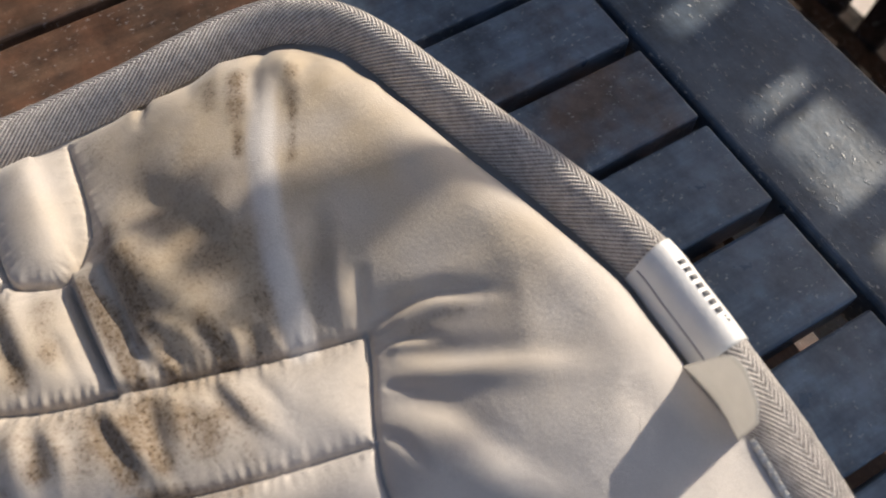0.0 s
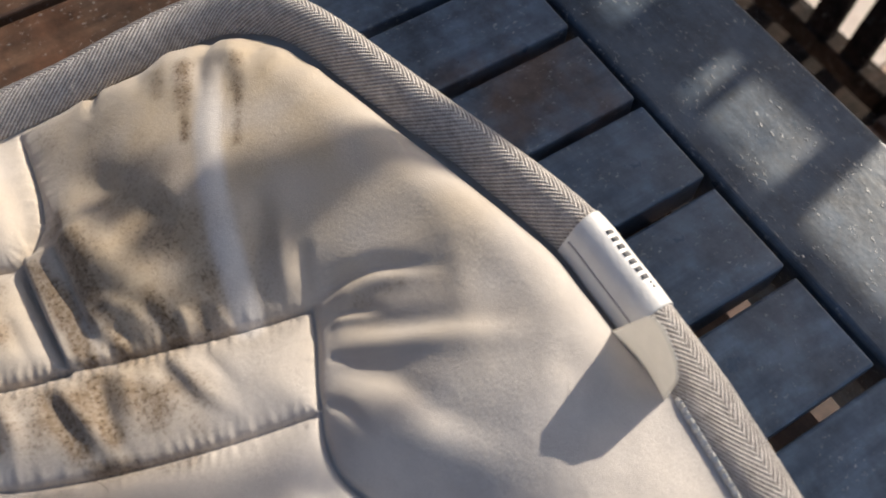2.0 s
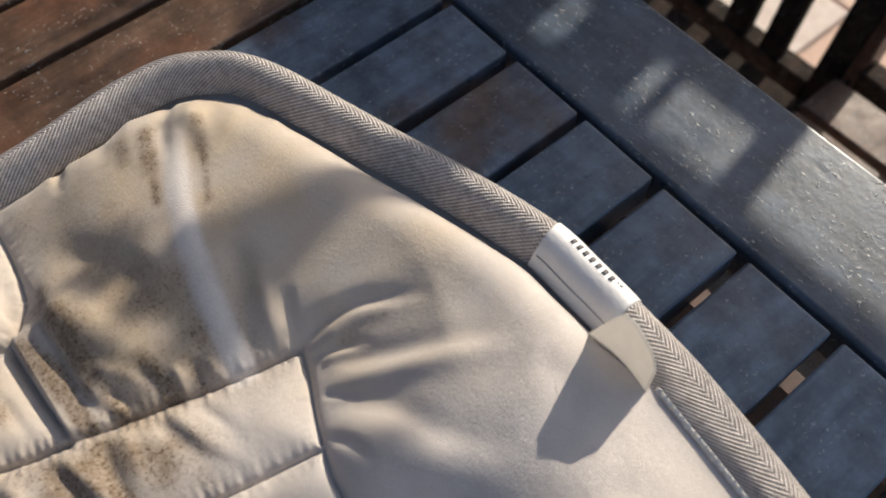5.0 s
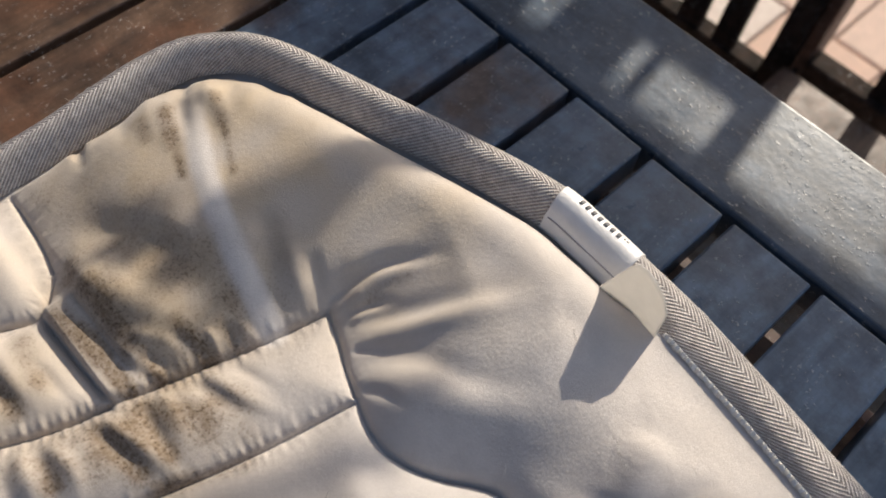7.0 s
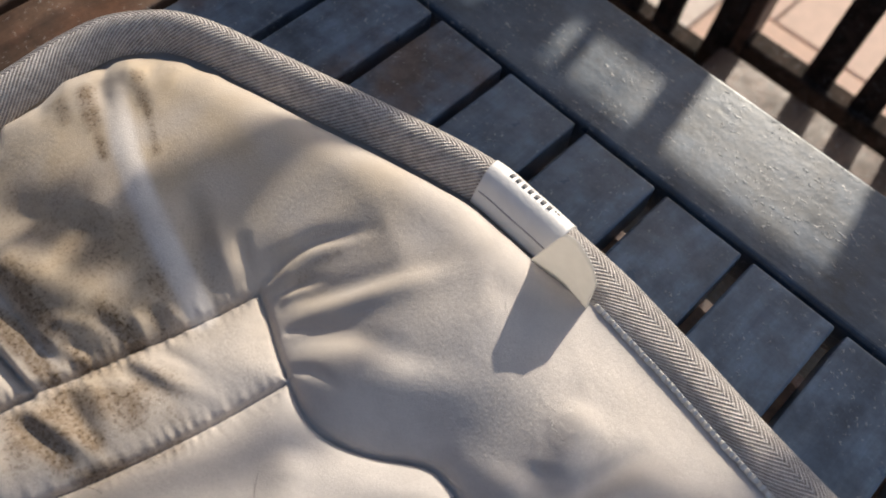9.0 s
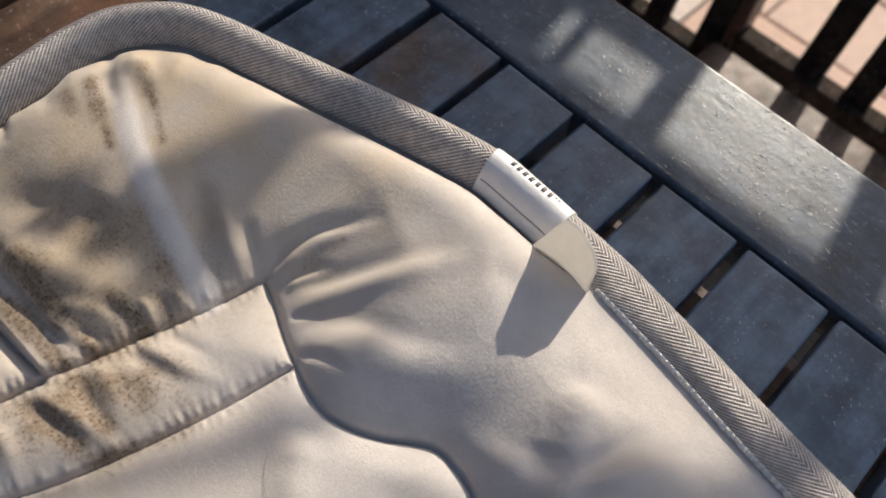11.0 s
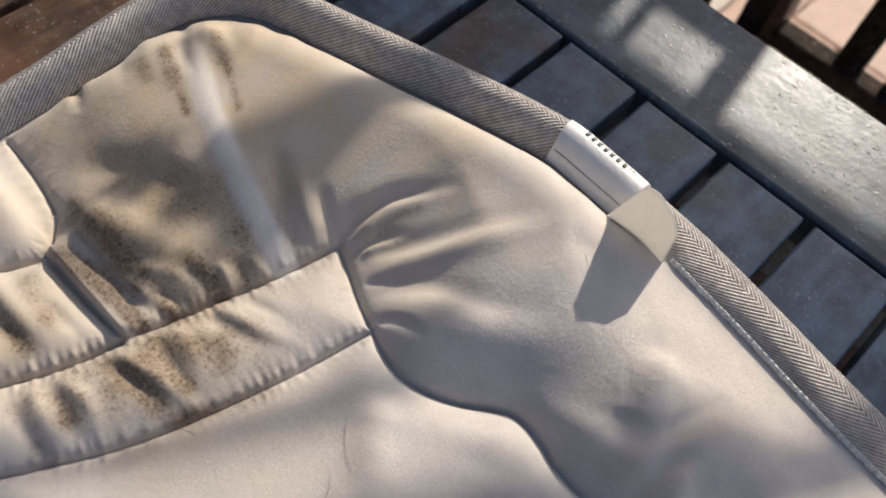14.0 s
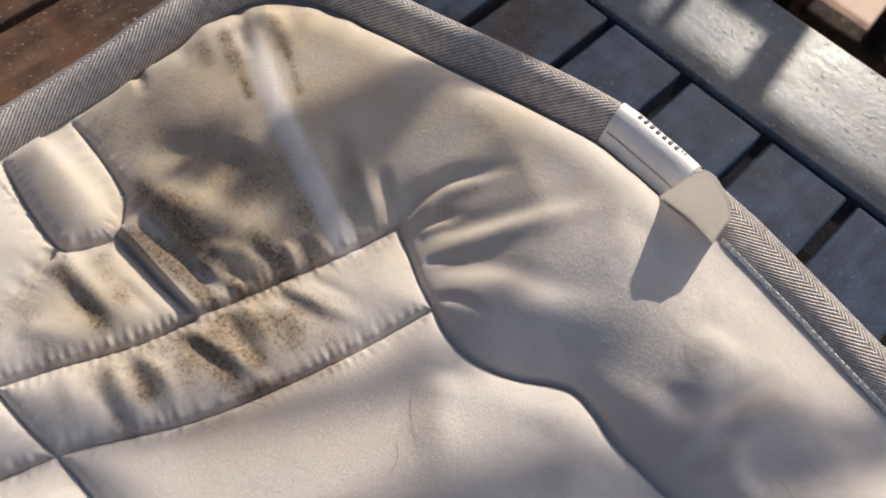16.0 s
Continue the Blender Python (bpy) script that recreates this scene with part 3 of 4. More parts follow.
# short puckers that the stitching draws into the cloth, and the sunk seam itself
draw = np.choose(np.clip(k_seam, 0, 8), [0.6, 0.15, 1.0, 0.7, 0.2, 0.10, 0.7, 0.5, 0.7])
uneven = np.clip(0.6 + 1.0 * lumps(45, 61, 2), 0.3, 1.3)
H += draw * uneven * 0.00052 * np.sin(2 * math.pi * s_seam / 0.0042 + 3.0 * lumps(50, 63, 1)) * np.exp(-(d_seam / 0.0052) ** 2) * np.clip(d_seam / 0.0012, 0, 1)
H -= 0.0014 * np.exp(-(d_seam / 0.0011) ** 2) * np.clip(e_in / 0.004, 0, 1)
# the covered rim dips under the tape
H = np.where(inside < np.interp(P[:, 0], [0.215, 0.25], [0.0215, 0.0185]), np.minimum(H, z_edge - np.interp(P[:, 0], [0.215, 0.25], [0.0105, 0.0040])), H)


def blot(cx, cy, rx, ry, turn):
    c, s = math.cos(radians(turn)), math.sin(radians(turn))
    u = ((P[:, 0] - cx) * c + (P[:, 1] - cy) * s) / rx
    v = (-(P[:, 0] - cx) * s + (P[:, 1] - cy) * c) / ry
    return np.exp(-(u * u + v * v))


rag = np.clip(0.80 + 0.55 * lumps(70, 11, 3), 0, 1.3)
stain = np.zeros(len(P))


def mark(radius, depth, *line):
    """A brown mark along a line: a rubbed-in stain, in places with shade painted in."""
    global stain
    d, _ = near(P, np.array(line))
    stain = np.maximum(stain, depth * np.exp(-(d / (1.4 * radius)) ** 2))


# dotted lines beside the clean stripe
mark(0.0030, 0.85, (0.006, -0.189), (0.0173, -0.1930), (0.0275, -0.1972))
mark(0.0018, 0.70, (0.0275, -0.1972), (0.0453, -0.2040))
mark(0.0024, 0.60, (0.018, -0.167), (0.0332, -0.1735))
mark(0.0016, 0.65, (0.0332, -0.1735), (0.0495, -0.1805), (0.060, -0.186))
mark(0.0026, 0.45, (0.004, -0.2010), (0.014, -0.2050))
# hollows and gathers of the corner panel
mark(0.0036, 0.62, (0.040, -0.2655), (0.0581, -0.2625), (0.072, -0.2620))
mark(0.0040, 0.72, (0.045, -0.2680), (0.075, -0.2665), (0.104, -0.2660))
mark(0.0036, 0.85, (0.094, -0.2690), (0.106, -0.2650), (0.116, -0.2650))
mark(0.0036, 0.75, (0.100, -0.2470), (0.110, -0.2445), (0.118, -0.2450))
mark(0.0028, 0.55, (0.110, -0.2310), (0.120, -0.2330))
mark(0.0028, 0.45, (0.102, -0.2245), (0.118, -0.2255))
mark(0.0070, 0.22, (0.012, -0.240), (0.040, -0.245))
mark(0.0070, 0.22, (-0.014, -0.255), (0.030, -0.256))
mark(0.0030, 0.22, (0.146, -0.176), (0.150, -0.160))
# light grime and the shade of the corner panel's hollow, both painted as brown
mark(0.020, 0.33, (0.045, -0.240), (0.075, -0.232), (0.105, -0.225))
mark(0.012, 0.33, (0.060, -0.262), (0.105, -0.255))
# ridge between the two grooves
mark(0.0040, 0.85, (0.058, -0.2825), (0.0765, -0.2790), (0.090, -0.2785))
mark(0.0030, 0.80, (0.090, -0.2785), (0.108, -0.2785))
# quilted strip
mark(0.0040, 1.00, (0.1195, -0.2790), (0.1325, -0.2795), (0.1420, -0.2800))
mark(0.0046, 0.90, (0.1160, -0.2980), (0.1315, -0.2950), (0.1400, -0.2935))
mark(0.0042, 0.70, (0.1110, -0.3207), (0.1230, -0.3215))
mark(0.0036, 0.55, (0.112, -0.3060), (0.126, -0.3055))
mark(0.0075, 0.55, (0.124, -0.2640), (0.142, -0.2620))
mark(0.0070, 0.50, (0.128, -0.2545), (0.150, -0.2500))
mark(0.0030, 0.35, (0.124, -0.3360), (0.129, -0.3370))
# broad soiling, strengthened to paint in the shade of the strip's slope
mark(0.011, 0.72, (0.120, -0.3000), (0.132, -0.2700))
mark(0.009, 0.55, (0.108, -0.3240), (0.120, -0.3060))
# inner panel
mark(0.0030, 0.70, (0.1505, -0.2925), (0.157, -0.2785))
mark(0.0034, 0.38, (0.157, -0.2785), (0.1647, -0.2600))
mark(0.0036, 0.32, (0.1495, -0.3150), (0.1514, -0.3043))
# quilted panels
mark(0.0036, 0.62, (0.0500, -0.3175), (0.0743, -0.3170), (0.085, -0.3175))
mark(0.0036, 0.40, (0.0590, -0.3010), (0.082, -0.3040))
mark(0.0045, 0.35, (0.055, -0.336), (0.080, -0.342))
mark(0.0060, 0.15, (-0.010, -0.292), (0.030, -0.296))
stain = np.clip(stain * rag * 1.75 - 0.04, 0, 1)
# yellow-brown soiling, deepened to carry shade in the corner panel
tint = 0.8 * blot(0.085, -0.248, 0.045, 0.030, 0) + 1.25 * blot(0.035, -0.19, 0.080, 0.095, -15) + 0.55 * blot(0.150, -0.155, 0.055, 0.050, 20) + 0.75 * blot(0.075, -0.318, 0.035, 0.024, -10) + 0.6 * blot(0.13, -0.285, 0.022, 0.035, 15) \
    + 0.4 * blot(0.162, -0.29, 0.02, 0.03, 0) + 0.25 * blot(0.20, -0.27, 0.05, 0.03, 0) + 0.2 * blot(0.30, -0.13, 0.06, 0.05, 0)
stripe, _ = near(P, spline(STRIPE, 0.002))
clean = np.clip(0.85 + 0.5 * lumps(40, 31, 2), 0.3, 1) * np.exp(-(stripe / 0.0058) ** 4) * np.clip((P[:, 0] - 0.012) / 0.03, 0.1, 1)
tint *= 1 - clean
stain *= 1 - 0.8 * clean
tint = np.clip(tint * (0.85 + 0.5 * lumps(35, 21, 2)), 0, 1)

far = np.clip(np.minimum(0.655 - P[:, 0], P[:, 1] + 0.655) / 0.03, 0, 1)
H = TOP + 0.006 + (H - TOP - 0.006) * dome(far)
keep = (inside > 0.004).reshape(GX.shape)
index = -np.ones(GX.shape, int)
index[keep] = np.arange(keep.sum())
top = np.stack([GX[keep], GY[keep], H.reshape(GX.shape)[keep]], 1)
quad = np.stack([index[:-1, :-1], index[:-1, 1:], index[1:, 1:], index[1:, :-1]], -1).reshape(-1, 4)
quad = quad[(quad >= 0).all(1)]

mat = thing("pet_mat", "soiled beige quilted suede pet mat lying on the table", "pet mat")
cover = sheet("cover", top, quad.tolist(), FABRIC, mat, label="soft beige suede cover with brown stains")
for name, values in (("stain", stain), ("tint", tint), ("clean", clean)):
    at = cover.data.attributes.new(name, "FLOAT", "POINT")
    at.data.foreach_set("value", values.reshape(GX.shape)[keep].astype(np.float32))

# underside, from the rim down to the table
rim = edge[::25]
rin = ein[::25]
ring = [np.column_stack([rim[:, :2] + rin * d, z]) for d, z in ((0.006, rim[:, 2] - 0.006), (0.022, rim[:, 2] - 0.016), (0.06, np.full(len(rim), TOP + 0.003)), (0.25, np.full(len(rim), TOP + 0.003)))]
vs = np.concatenate(ring)
n = len(rim)
sheet("underside", vs.tolist(), [(k * n + i, k * n + i + 1, (k + 1) * n + i + 1, (k + 1) * n + i) for k in range(3) for i in range(n - 1)], FABRIC, mat, label="plain underside")

# tape folded round the edge: profile as inward distance, height, in order from below to the inner hem
PROFILE = [(0.012, -0.0120), (0.004, -0.0110), (0.0004, -0.0075), (-0.0004, -0.0035), (0.0012, 0.0000), (0.0045, 0.0026), (0.0085, 0.0030), (0.0130, 0.0006), (0.0170, -0.0042), (0.0195, -0.0086), (0.0200, -0.0105)]
prof = spline(PROFILE, 0.00045)
ptan = np.gradient(prof, axis=0)
ptan /= np.linalg.norm(ptan, axis=1)[:, None]
pnor = np.stack([-ptan[:, 1], ptan[:, 0]], 1)
pv = np.arange(len(prof)) * 0.00045
FIRST = 0.0095  # profile length at the outer edge


def on_tape(u, v, lift=0.0):
    """The place on the tape at u metres along the edge and v metres across it from the underside."""
    i = np.clip((np.asarray(u) / 0.0004).astype(int), 0, len(edge) - 1)
    a = np.interp(v, pv, prof[:, 0]) + lift * np.interp(v, pv, pnor[:, 0])
    h = np.interp(v, pv, prof[:, 1])
    flat = np.interp(edge[i, 0], [0.215, 0.25], [1.0, 0.42])
    h = np.where(np.asarray(v) > 0.017, 0.003 + (h - 0.003) * flat, h) + lift * np.interp(v, pv, pnor[:, 1])
    return np.column_stack([edge[i, 0] + ein[i, 0] * a, edge[i, 1] + ein[i, 1] * a, edge[i, 2] + h])


def woven(u0, u1, du, name, label):
    us = np.arange(u0, u1, du)
    U, V = np.meshgrid(us, pv, indexing="ij")
    ribs = np.sin(2 * math.pi / 0.0016 * (0.60 * U + 0.80 * np.abs(V - 0.5 * pv[-1] - 0.004)))
    lift = 0.00016 * ribs + 0.0005 * np.sin(U * 61) * np.sin(V * 160) if du < 0.001 else 0 * U
    pts = on_tape(U.ravel(), V.ravel(), lift.ravel())
    nu, nv = U.shape
    f = [(i * nv + j, i * nv + j + 1, (i + 1) * nv + j + 1, (i + 1) * nv + j) for i in range(nu - 1) for j in range(nv - 1)]
    ob = sheet(name, pts.tolist(), f, TAPE, mat, label=label)
    uv = ob.data.uv_layers.new(name="tape")
    loops = np.array([l.vertex_index for l in ob.data.loops])
    co = np.stack([U.ravel()[loops], V.ravel()[loops] - 0.5 * pv[-1] - 0.004 + 0.013], 1)
    uv.data.foreach_set("uv", co.astype(np.float32).ravel())
    return ob


woven(0.30, 1.10, 0.0005, "binding_tape", "grey-beige herringbone cotton binding tape round the rim")

def height_at(x, y):
    i = int(np.clip(np.searchsorted(gx, x), 0, len(gx) - 1))
    j = int(np.clip(np.searchsorted(gy, y), 0, len(gy) - 1))
    return float(H.reshape(GX.shape)[j, i])


# label sewn over the tape
u_lab = float(es[np.argmin(np.hypot(edge[:, 0] - 0.169, edge[:, 1] + 0.0785))])
LAB = 0.0465


def on_label(u, v, lift=0.0007):
    return on_tape(u, v, lift)


def patch(name, u0, u1, v0, v1, nu, nv, lift, material, parent, label="", thick=0.0003, skew=0.0, fray=0.0):
    us, vv = np.linspace(u0, u1, nu), np.linspace(v0, v1, nv)
    U, V = np.meshgrid(us, vv, indexing="ij")
    U = U + skew * (V - v0)
    V = V - fray * (0.5 + 0.5 * np.sin(U * 900) * np.sin(U * 377 + 1)) * (V - v0) / (v1 - v0)
    a = on_tape(U.ravel(), V.ravel(), lift)
    b = on_tape(U.ravel(), V.ravel(), lift - thick)
    if fray:
        a[:, 2] += 0.06 * fray * np.sin(U.ravel() * 1500) * np.sin(U.ravel() * 411)
    m = nu * nv
    f = []
    for i in range(nu - 1):
        for j in range(nv - 1):
            c = (i * nv + j, i * nv + j + 1, (i + 1) * nv + j + 1, (i + 1) * nv + j)
            f.append(c)
            f.append(tuple(x + m for x in reversed(c)))
    ringed = [j for j in range(nv)] + [i * nv + nv - 1 for i in range(1, nu)] + [(nu - 1) * nv + j for j in range(nv - 2, -1, -1)] + [i * nv for i in range(nu - 2, 0, -1)]
    for x, y in zip(ringed, ringed[1:] + ringed[:1]):
        f.append((y, x, x + m, y + m))
    return sheet(name, np.concatenate([a, b]).tolist(), f, material, parent, label=label)


PV = float(pv[-1])
tag = patch("label", u_lab, u_lab + LAB, 0.010, PV - 0.0002, 40, 40, 0.0009, SATIN, mat, "white satin brand label folded over the tape", 0.0005)
patch("hem_line", u_lab + 0.002, u_lab + LAB - 0.002, PV - 0.0075, PV - 0.0069, 40, 2, 0.0012, THREAD, tag, "grey stitched line")
V_TEXT = 0.0240
for k in range(7):
    u = u_lab + 0.0105 + k * 0.0036
    patch("bar", u, u + 0.0022, V_TEXT, V_TEXT + 0.0031, 3, 3, 0.00115, INK, tag, "grey printed bar", 0.0002)
for k in range(2):
    u = u_lab + 0.0105 + 7 * 0.0036 + k * 0.0018
    patch("bar", u, u + 0.0009, V_TEXT + 0.0004, V_TEXT + 0.0013, 2, 2, 0.00115, INK, tag, "", 0.0002)

part("hem", box(0.646, 0.668, -0.662, -0.100, TOP + 0.001, TOP + 0.010, 0.004), TAPE, mat, "bound far hem of the mat")
part("hem", box(-0.034, 0.645, -0.668, -0.646, TOP + 0.001, TOP + 0.010, 0.004), TAPE, mat, "bound far hem of the mat")

# pale selvage along the inner hem
u_hem = float(es[np.argmin(np.hypot(edge[:, 0] - 0.246, edge[:, 1] + 0.077))])
patch("selvage", u_hem, 1.09, PV - 0.0042, PV - 0.0002, 1500, 6, 0.0008, COTTON, mat, "pale frayed selvage of the tape", 0.0006, 0.0, 0.0011)

# stiff end of the label standing up on its edge
A, B = np.array((0.2105, -0.1020, 0.777)), np.array((0.2425, -0.1000, 0.7705))
NU, NV = 24, 12
ft = np.linspace(0, 1, NU)
tops = np.interp(ft, [0, 0.12, 0.35, 0.8, 1.0], [0.0275, 0.0345, 0.0368, 0.0345, 0.0288])
lean_x = np.interp(ft, [0, 1], [0.0085, 0.000])
lean_y = np.interp(ft, [0, 1], [0.0025, -0.0018])
front = []
for a, h, lx, ly in zip(ft, tops, lean_x, lean_y):
    for r in np.linspace(0, 1, NV):
        p = A + (B - A) * a + np.array((lx * r, ly * r + 0.0022 * math.sin(math.pi * a) * (1 - 0.5 * r), h * r))
        front.append(p)
front = np.array(front)
back = front + np.array((0.0, 0.0006, 0.0))
m = NU * NV
f = []
for i in range(NU - 1):
    for j in range(NV - 1):
        c = (i * NV + j, i * NV + j + 1, (i + 1) * NV + j + 1, (i + 1) * NV + j)
        f += [c, tuple(x + m for x in reversed(c))]
loop = [j for j in range(NV)] + [i * NV + NV - 1 for i in range(1, NU)] + [(NU - 1) * NV + j for j in range(NV - 2, -1, -1)] + [i * NV for i in range(NU - 2, 0, -1)]
f += [(y, x, x + m, y + m) for x, y in zip(loop, loop[1:] + loop[:1])]
sheet("flap", np.concatenate([front, back]).tolist(), f, PAPER, mat, label="stiff cream tab standing on edge beside the label")

# ---- chairs beyond the table ----
SEAT = 0.425


def garden_chair(x0, x1, slats, post_w, seat_z, material, post_material, label):
    """A slatted chair that faces the table; its back leans away."""
    ch = thing("garden_chair", label, "chair", "chairs at the table")
    lean = lambda z: 0.47 + 0.10 * (z - 0.43)
    h = 0.90
    for x in (x0, x1 - post_w):
        part("rear_post", beam((x + post_w / 2, lean(0) + 0.05, -0.012), (x + post_w / 2, lean(0.40) + 0.02, 0.40), post_w, 0.034), post_material, ch)
        part("back_post", beam((x + post_w / 2, lean(0.40) + 0.018, 0.38), (x + post_w / 2, lean(h) + 0.018, h), post_w, 0.038), post_material, ch)
        part("front_leg", box(x, x + post_w, 0.03, 0.065, -0.012, seat_z - 0.02, 0.003), material, ch)
        part("side_rail", box(x + 0.004, x + post_w - 0.004, 0.05, 0.47, seat_z - 0.07, seat_z - 0.022, 0.002), material, ch)
    part("top_rail", box(x0 - 0.005, x1 + 0.005, lean(h) - 0.003, lean(h) + 0.03, h - 0.03, h + 0.03, 0.005), material, ch)
    part("bottom_rail", box(x0 + post_w, x1 - post_w, 0.462, 0.49, seat_z - 0.06, seat_z, 0.003), material, ch)
    for a, b in slats:
        part("back_slat", beam(((a + b) / 2, lean(seat_z) + 0.005, seat_z - 0.03), ((a + b) / 2, lean(h) + 0.012, h - 0.025), b - a, 0.014, 0.002), material, ch)
    # seat takes the post wood; its brown paints sunlight onto the second chair
    for k in range(6):
        y = 0.06 + k * 0.065
        part("seat_slat", box(x0 + 0.002, x1 - 0.002, y, y + 0.055, seat_z - 0.022, seat_z - 0.002, 0.002), post_material, ch)
    return ch


garden_chair(-0.40, 0.083, [(-0.068 - 0.058 * k, -0.036 - 0.058 * k) for k in range(5)] + [(-0.016, 0.013)], 0.030, 0.375, CHAIR_WOOD, CHAIR_WOOD, "dark stained slatted chair in shade behind the table")
garden_chair(0.084, 0.60, [(0.170 + 0.057 * k, 0.201 + 0.057 * k) for k in range(7)], 0.015, 0.43, CHAIR_WOOD, CHAIR_BROWN, "dark slatted chair with brown posts behind the table")

# ---- what shades the table: an unseen screen of boards, added beyond the chairs ----
SY = 0.80
screen = thing("shade_screen", "unseen screen of rails and boards added to shade the table", "pergola")


def shade_z(y, z=TOP, far=0.80):
    return z + 0.565 * (far - y)


def shade_x(x, y, far=0.80):
    return x - 0.17 * (far - y)


part("rail", box(shade_x(-0.075, -0.05), 1.7, SY, SY + 0.03, shade_z(-0.006), shade_z(-0.112), 0.003), CHAIR_WOOD, screen)
part("rail", box(-1.7, shade_x(-0.080, -0.05), SY, SY + 0.03, shade_z(-0.006), shade_z(-0.060), 0.003), CHAIR_WOOD, screen)
part("rail", box(-1.7, shade_x(0.186, 0.06), SY, SY + 0.03, shade_z(0.095), shade_z(0.056), 0.003), CHAIR_WOOD, screen)
for a, b in ((0.062, 0.109), (0.1235, 0.1295), (0.181, 0.198), (0.305, 0.336), (0.42, 0.45), (-0.02, 0.040)):
    part("board", box(shade_x(a, 0.03), shade_x(b, 0.03), SY + 0.002, SY + 0.028, shade_z(0.30), shade_z(-0.01), 0.002), CHAIR_WOOD, screen)
for x in (-1.65, 1.6):
    part("post", box(x, x + 0.09, SY, SY + 0.09, -0.012, 2.3, 0.005), CHAIR_WOOD, screen)

BY = 1.35
# unseen frame, added only to hold the far shading stems
pergola = thing("pergola", "unseen frame added beyond the chairs to carry shading stems", "pergola")
part("beam", box(-1.6, 1.6, BY + 0.10, BY + 0.18, 2.30, 2.42, 0.005), CHAIR_WOOD, pergola)
for x in (-0.62, 1.5):
    part("post", box(x, x + 0.09, BY + 0.095, BY + 0.185, -0.012, 2.30, 0.005), CHAIR_WOOD, pergola)



def vine(label, far, stems):
    """Unseen stems added to shade the mat, given by where their shade falls and by their thickness."""
    v = thing("vine", label, "vine", "vines")
    for r, line in stems:
        low = lambda y: max(0.0, -0.4 - y)
        tube("stem", spline([(shade_x(x, y, far), far + 0.10 * low(y), shade_z(y, z, far) + 0.0565 * low(y)) for x, y, z in line], 0.02).tolist(), r, CHAIR_WOOD, v)


# invented stems that cast the soft dark bands over the mat
vine("unseen thick stems added by the screen to shade the mat", SY + 0.06, [
    (0.0120, [(0.150, 0.05, 0.78), (0.124, -0.06, 0.78), (0.106, -0.110, 0.787), (0.0944, -0.1361, 0.789), (0.0929, -0.156, 0.788), (0.0924, -0.1762, 0.784), (0.0850, -0.1973, 0.781), (0.0765, -0.2190, 0.780), (0.0610, -0.2320, 0.776)]),
    (0.0075, [(0.0610, -0.2320, 0.776), (0.047, -0.2430, 0.7735), (0.038, -0.2500, 0.767), (0.029, -0.2560, 0.764)]),
    (0.0085, [(0.0850, -0.1973, 0.781), (0.0970, -0.2120, 0.775), (0.1080, -0.2250, 0.770), (0.1150, -0.2390, 0.766), (0.119, -0.2500, 0.763)]),
    (0.0100, [(0.0924, -0.1762, 0.784), (0.1020, -0.1930, 0.7765), (0.112, -0.2020, 0.772), (0.124, -0.2080, 0.764)]),
])
vine("unseen stems added under the beam to shade the mat", BY, [
    (0.0118, [(0.40, 0.10, 0.775), (0.368, -0.02, 0.775), (0.350, -0.09, 0.775), (0.335, -0.14, 0.775), (0.305, -0.185, 0.765), (0.266, -0.226, 0.764), (0.238, -0.272, 0.764), (0.215, -0.345, 0.76), (0.20, -0.48, 0.76), (0.22, -0.8, 0.76), (0.25, -1.42, 0.76)]),
    (0.0060, [(0.204, -0.205, 0.766), (0.186, -0.245, 0.766), (0.166, -0.290, 0.760), (0.140, -0.330, 0.760), (0.100, -0.385, 0.757), (0.05, -0.44, 0.757), (0.02, -0.62, 0.757), (0.05, -1.42, 0.757)]),
])

# ---- paving ----
for j in range(17):
    for i in range(17):
        x0, y0 = -1.45 + i * 0.205 + (0.1 if j % 2 else 0), -1.54 + j * 0.205
        if j == 0 and i == 0:
            pv_ob = part("paver", box(-0.1, 0.1, -0.1, 0.1, -0.04, 0, 0.004), PAVER, bpy.data.objects["ground"])
            paver_mesh = pv_ob.data
        else:
            pv_ob = new("paver", paver_mesh)
            pv_ob.parent = bpy.data.objects["ground"]
        pv_ob.location = (x0, y0, random.uniform(-0.002, 0.001))

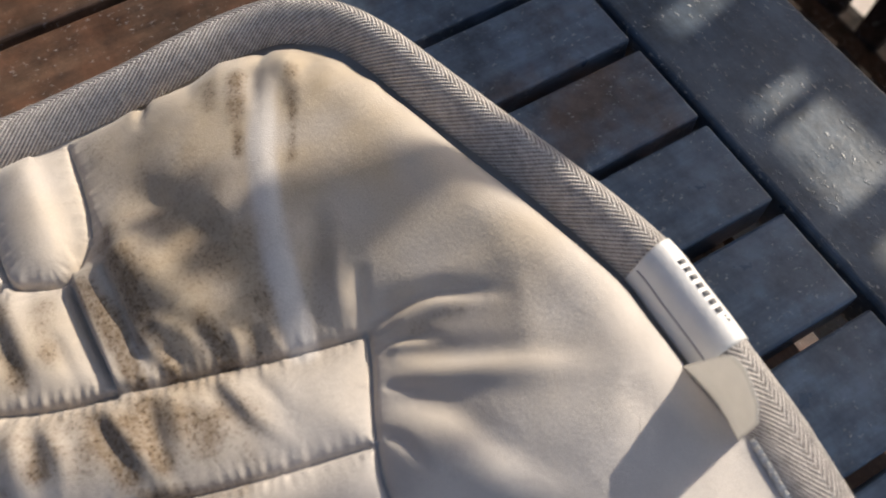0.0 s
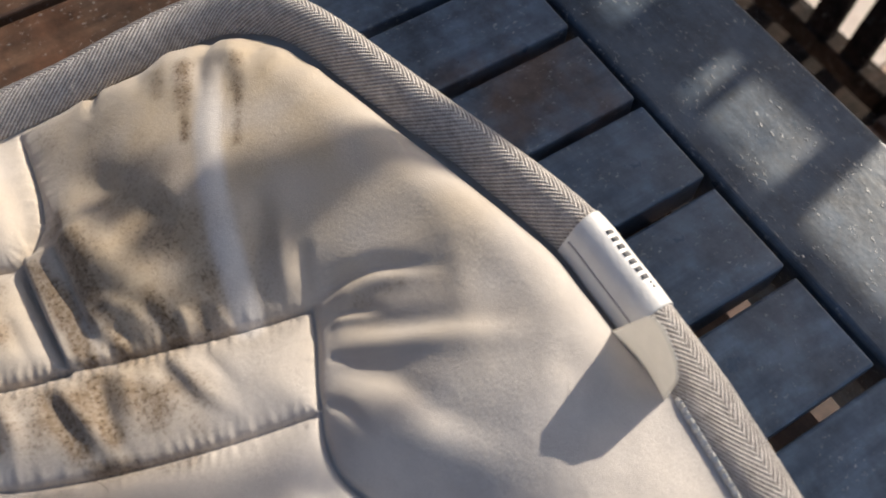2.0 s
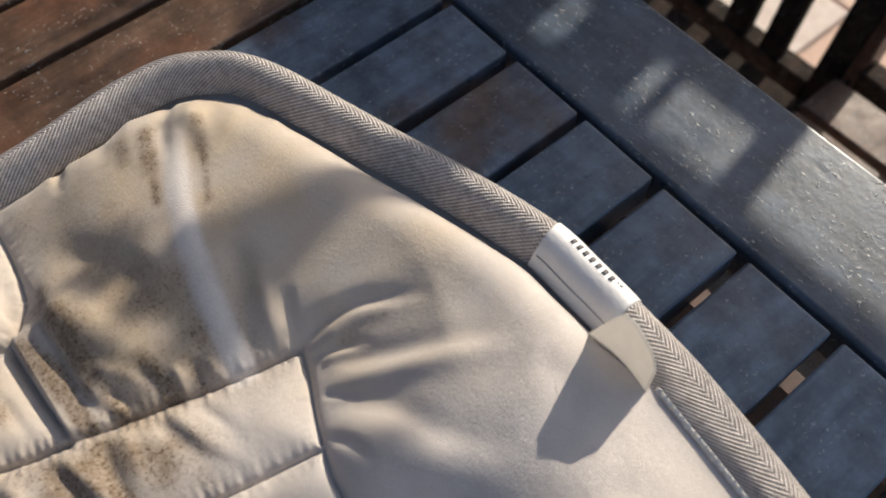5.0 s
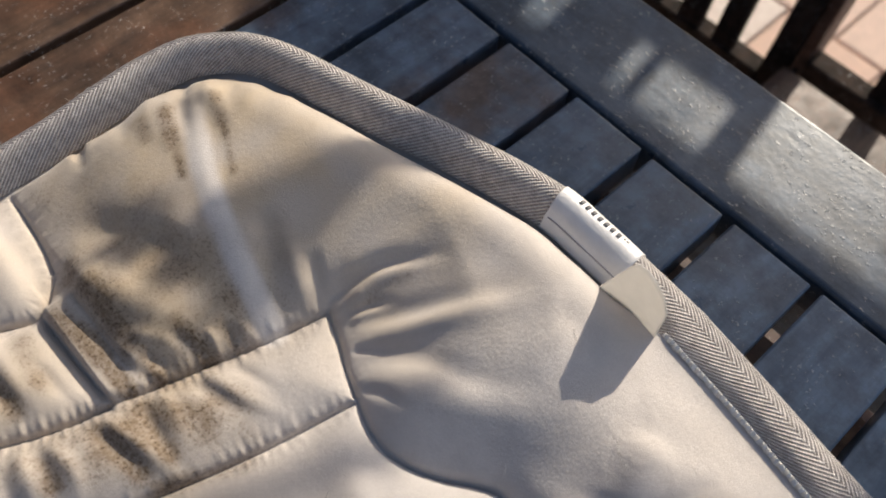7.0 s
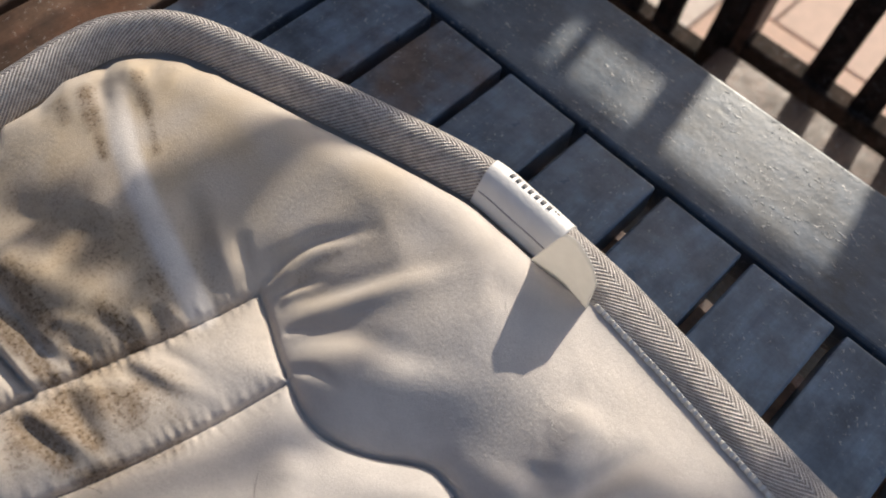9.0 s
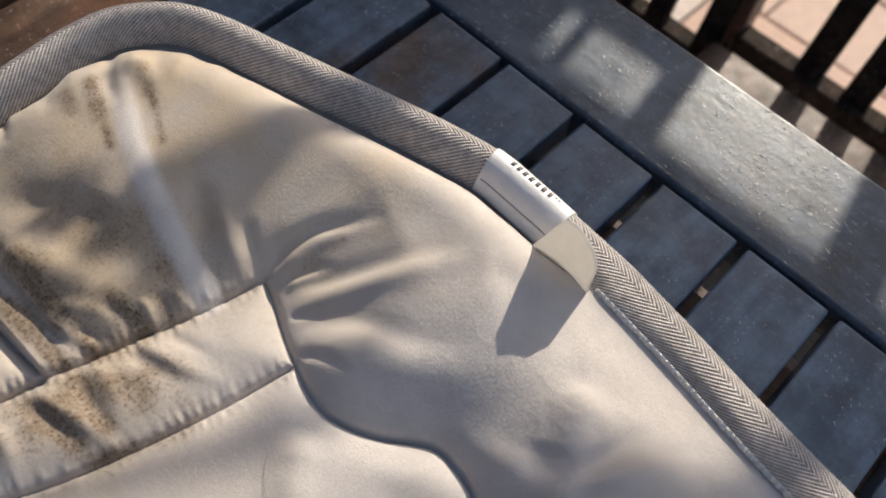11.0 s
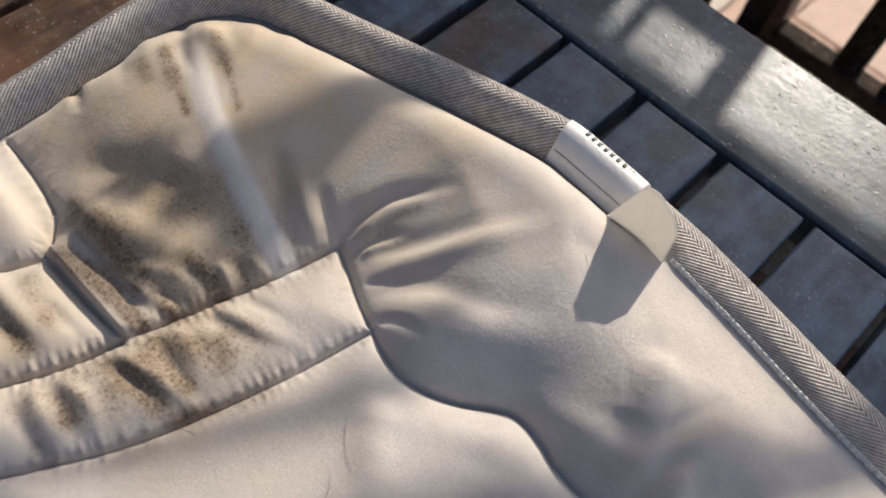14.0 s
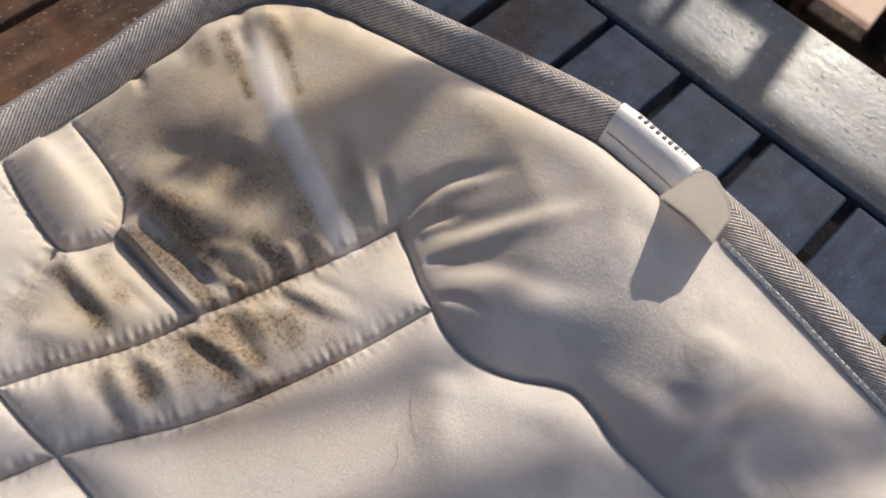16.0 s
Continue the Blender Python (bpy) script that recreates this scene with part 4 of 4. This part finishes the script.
# ---- hairs and fibres caught on the mat ----
def hair(x, y, length, turn, curl, lift, material, label, r=0.00008):
    pts = []
    a = radians(turn)
    for k in range(14):
        z = max(height_at(x, y), TOP + 0.001)
        pts.append((x, y, z + 0.0004 + lift * (k / 13) ** 1.5))
        a += curl / 13 * (1 + 0.6 * math.sin(k * 1.3))
        x += math.cos(a) * length / 13
        y += math.sin(a) * length / 13
    cu = tube("pet_hair", pts, r, material)
    tagged(cu, label, "hair", "hairs on the mat")


hair(0.198, -0.243, 0.022, -62, 0.8, 0.0, DARK_HAIR, "fine dark pet hair lying on the mat")
hair(0.208, -0.262, 0.014, -20, -1.0, 0.0, DARK_HAIR, "fine dark pet hair lying on the mat")
hair(0.262, -0.148, 0.016, -50, 0.9, 0.001, HAIR, "fine pale pet hair lying on the mat")
hair(0.236, -0.196, 0.015, 10, 2.2, 0.001, HAIR, "fine pale pet hair lying on the mat")
hair(0.150, -0.300, 0.016, 80, -1.2, 0.0, DARK_HAIR, "fine dark pet hair lying on the mat")
hair(0.219, -0.128, 0.009, -40, 0.3, 0.001, HAIR, "fine pale pet hair lying on the mat")
hair(0.148, -0.106, 0.010, -60, 2.6, 0.002, HAIR, "fine pale pet hair lying on the mat")
hair(0.325, -0.165, 0.018, -35, 0.8, 0.0, DARK_HAIR, "fine dark pet hair lying on the mat")
rng = random.Random(5)
for k in range(26):
    u = rng.uniform(0.42, 0.50) if k < 20 else rng.uniform(0.5, 1.0)
    v = rng.uniform(0.012, float(pv[-1]))
    p = on_tape(np.array([u]), np.array([v]), 0.0002)[0]
    a = rng.uniform(0, 6.28)
    pts = []
    n_pts = 8
    L = rng.uniform(0.003, 0.009)
    for i in range(n_pts):
        pts.append(tuple(p))
        a += rng.uniform(-0.5, 0.7)
        p = p + np.array((math.cos(a), math.sin(a), rng.uniform(-0.2, 0.7))) * L / n_pts
    tagged(tube("fibre", pts, 0.00008, HAIR), "pale loose fibre caught on the binding tape", "fibre", "fibres on the tape")
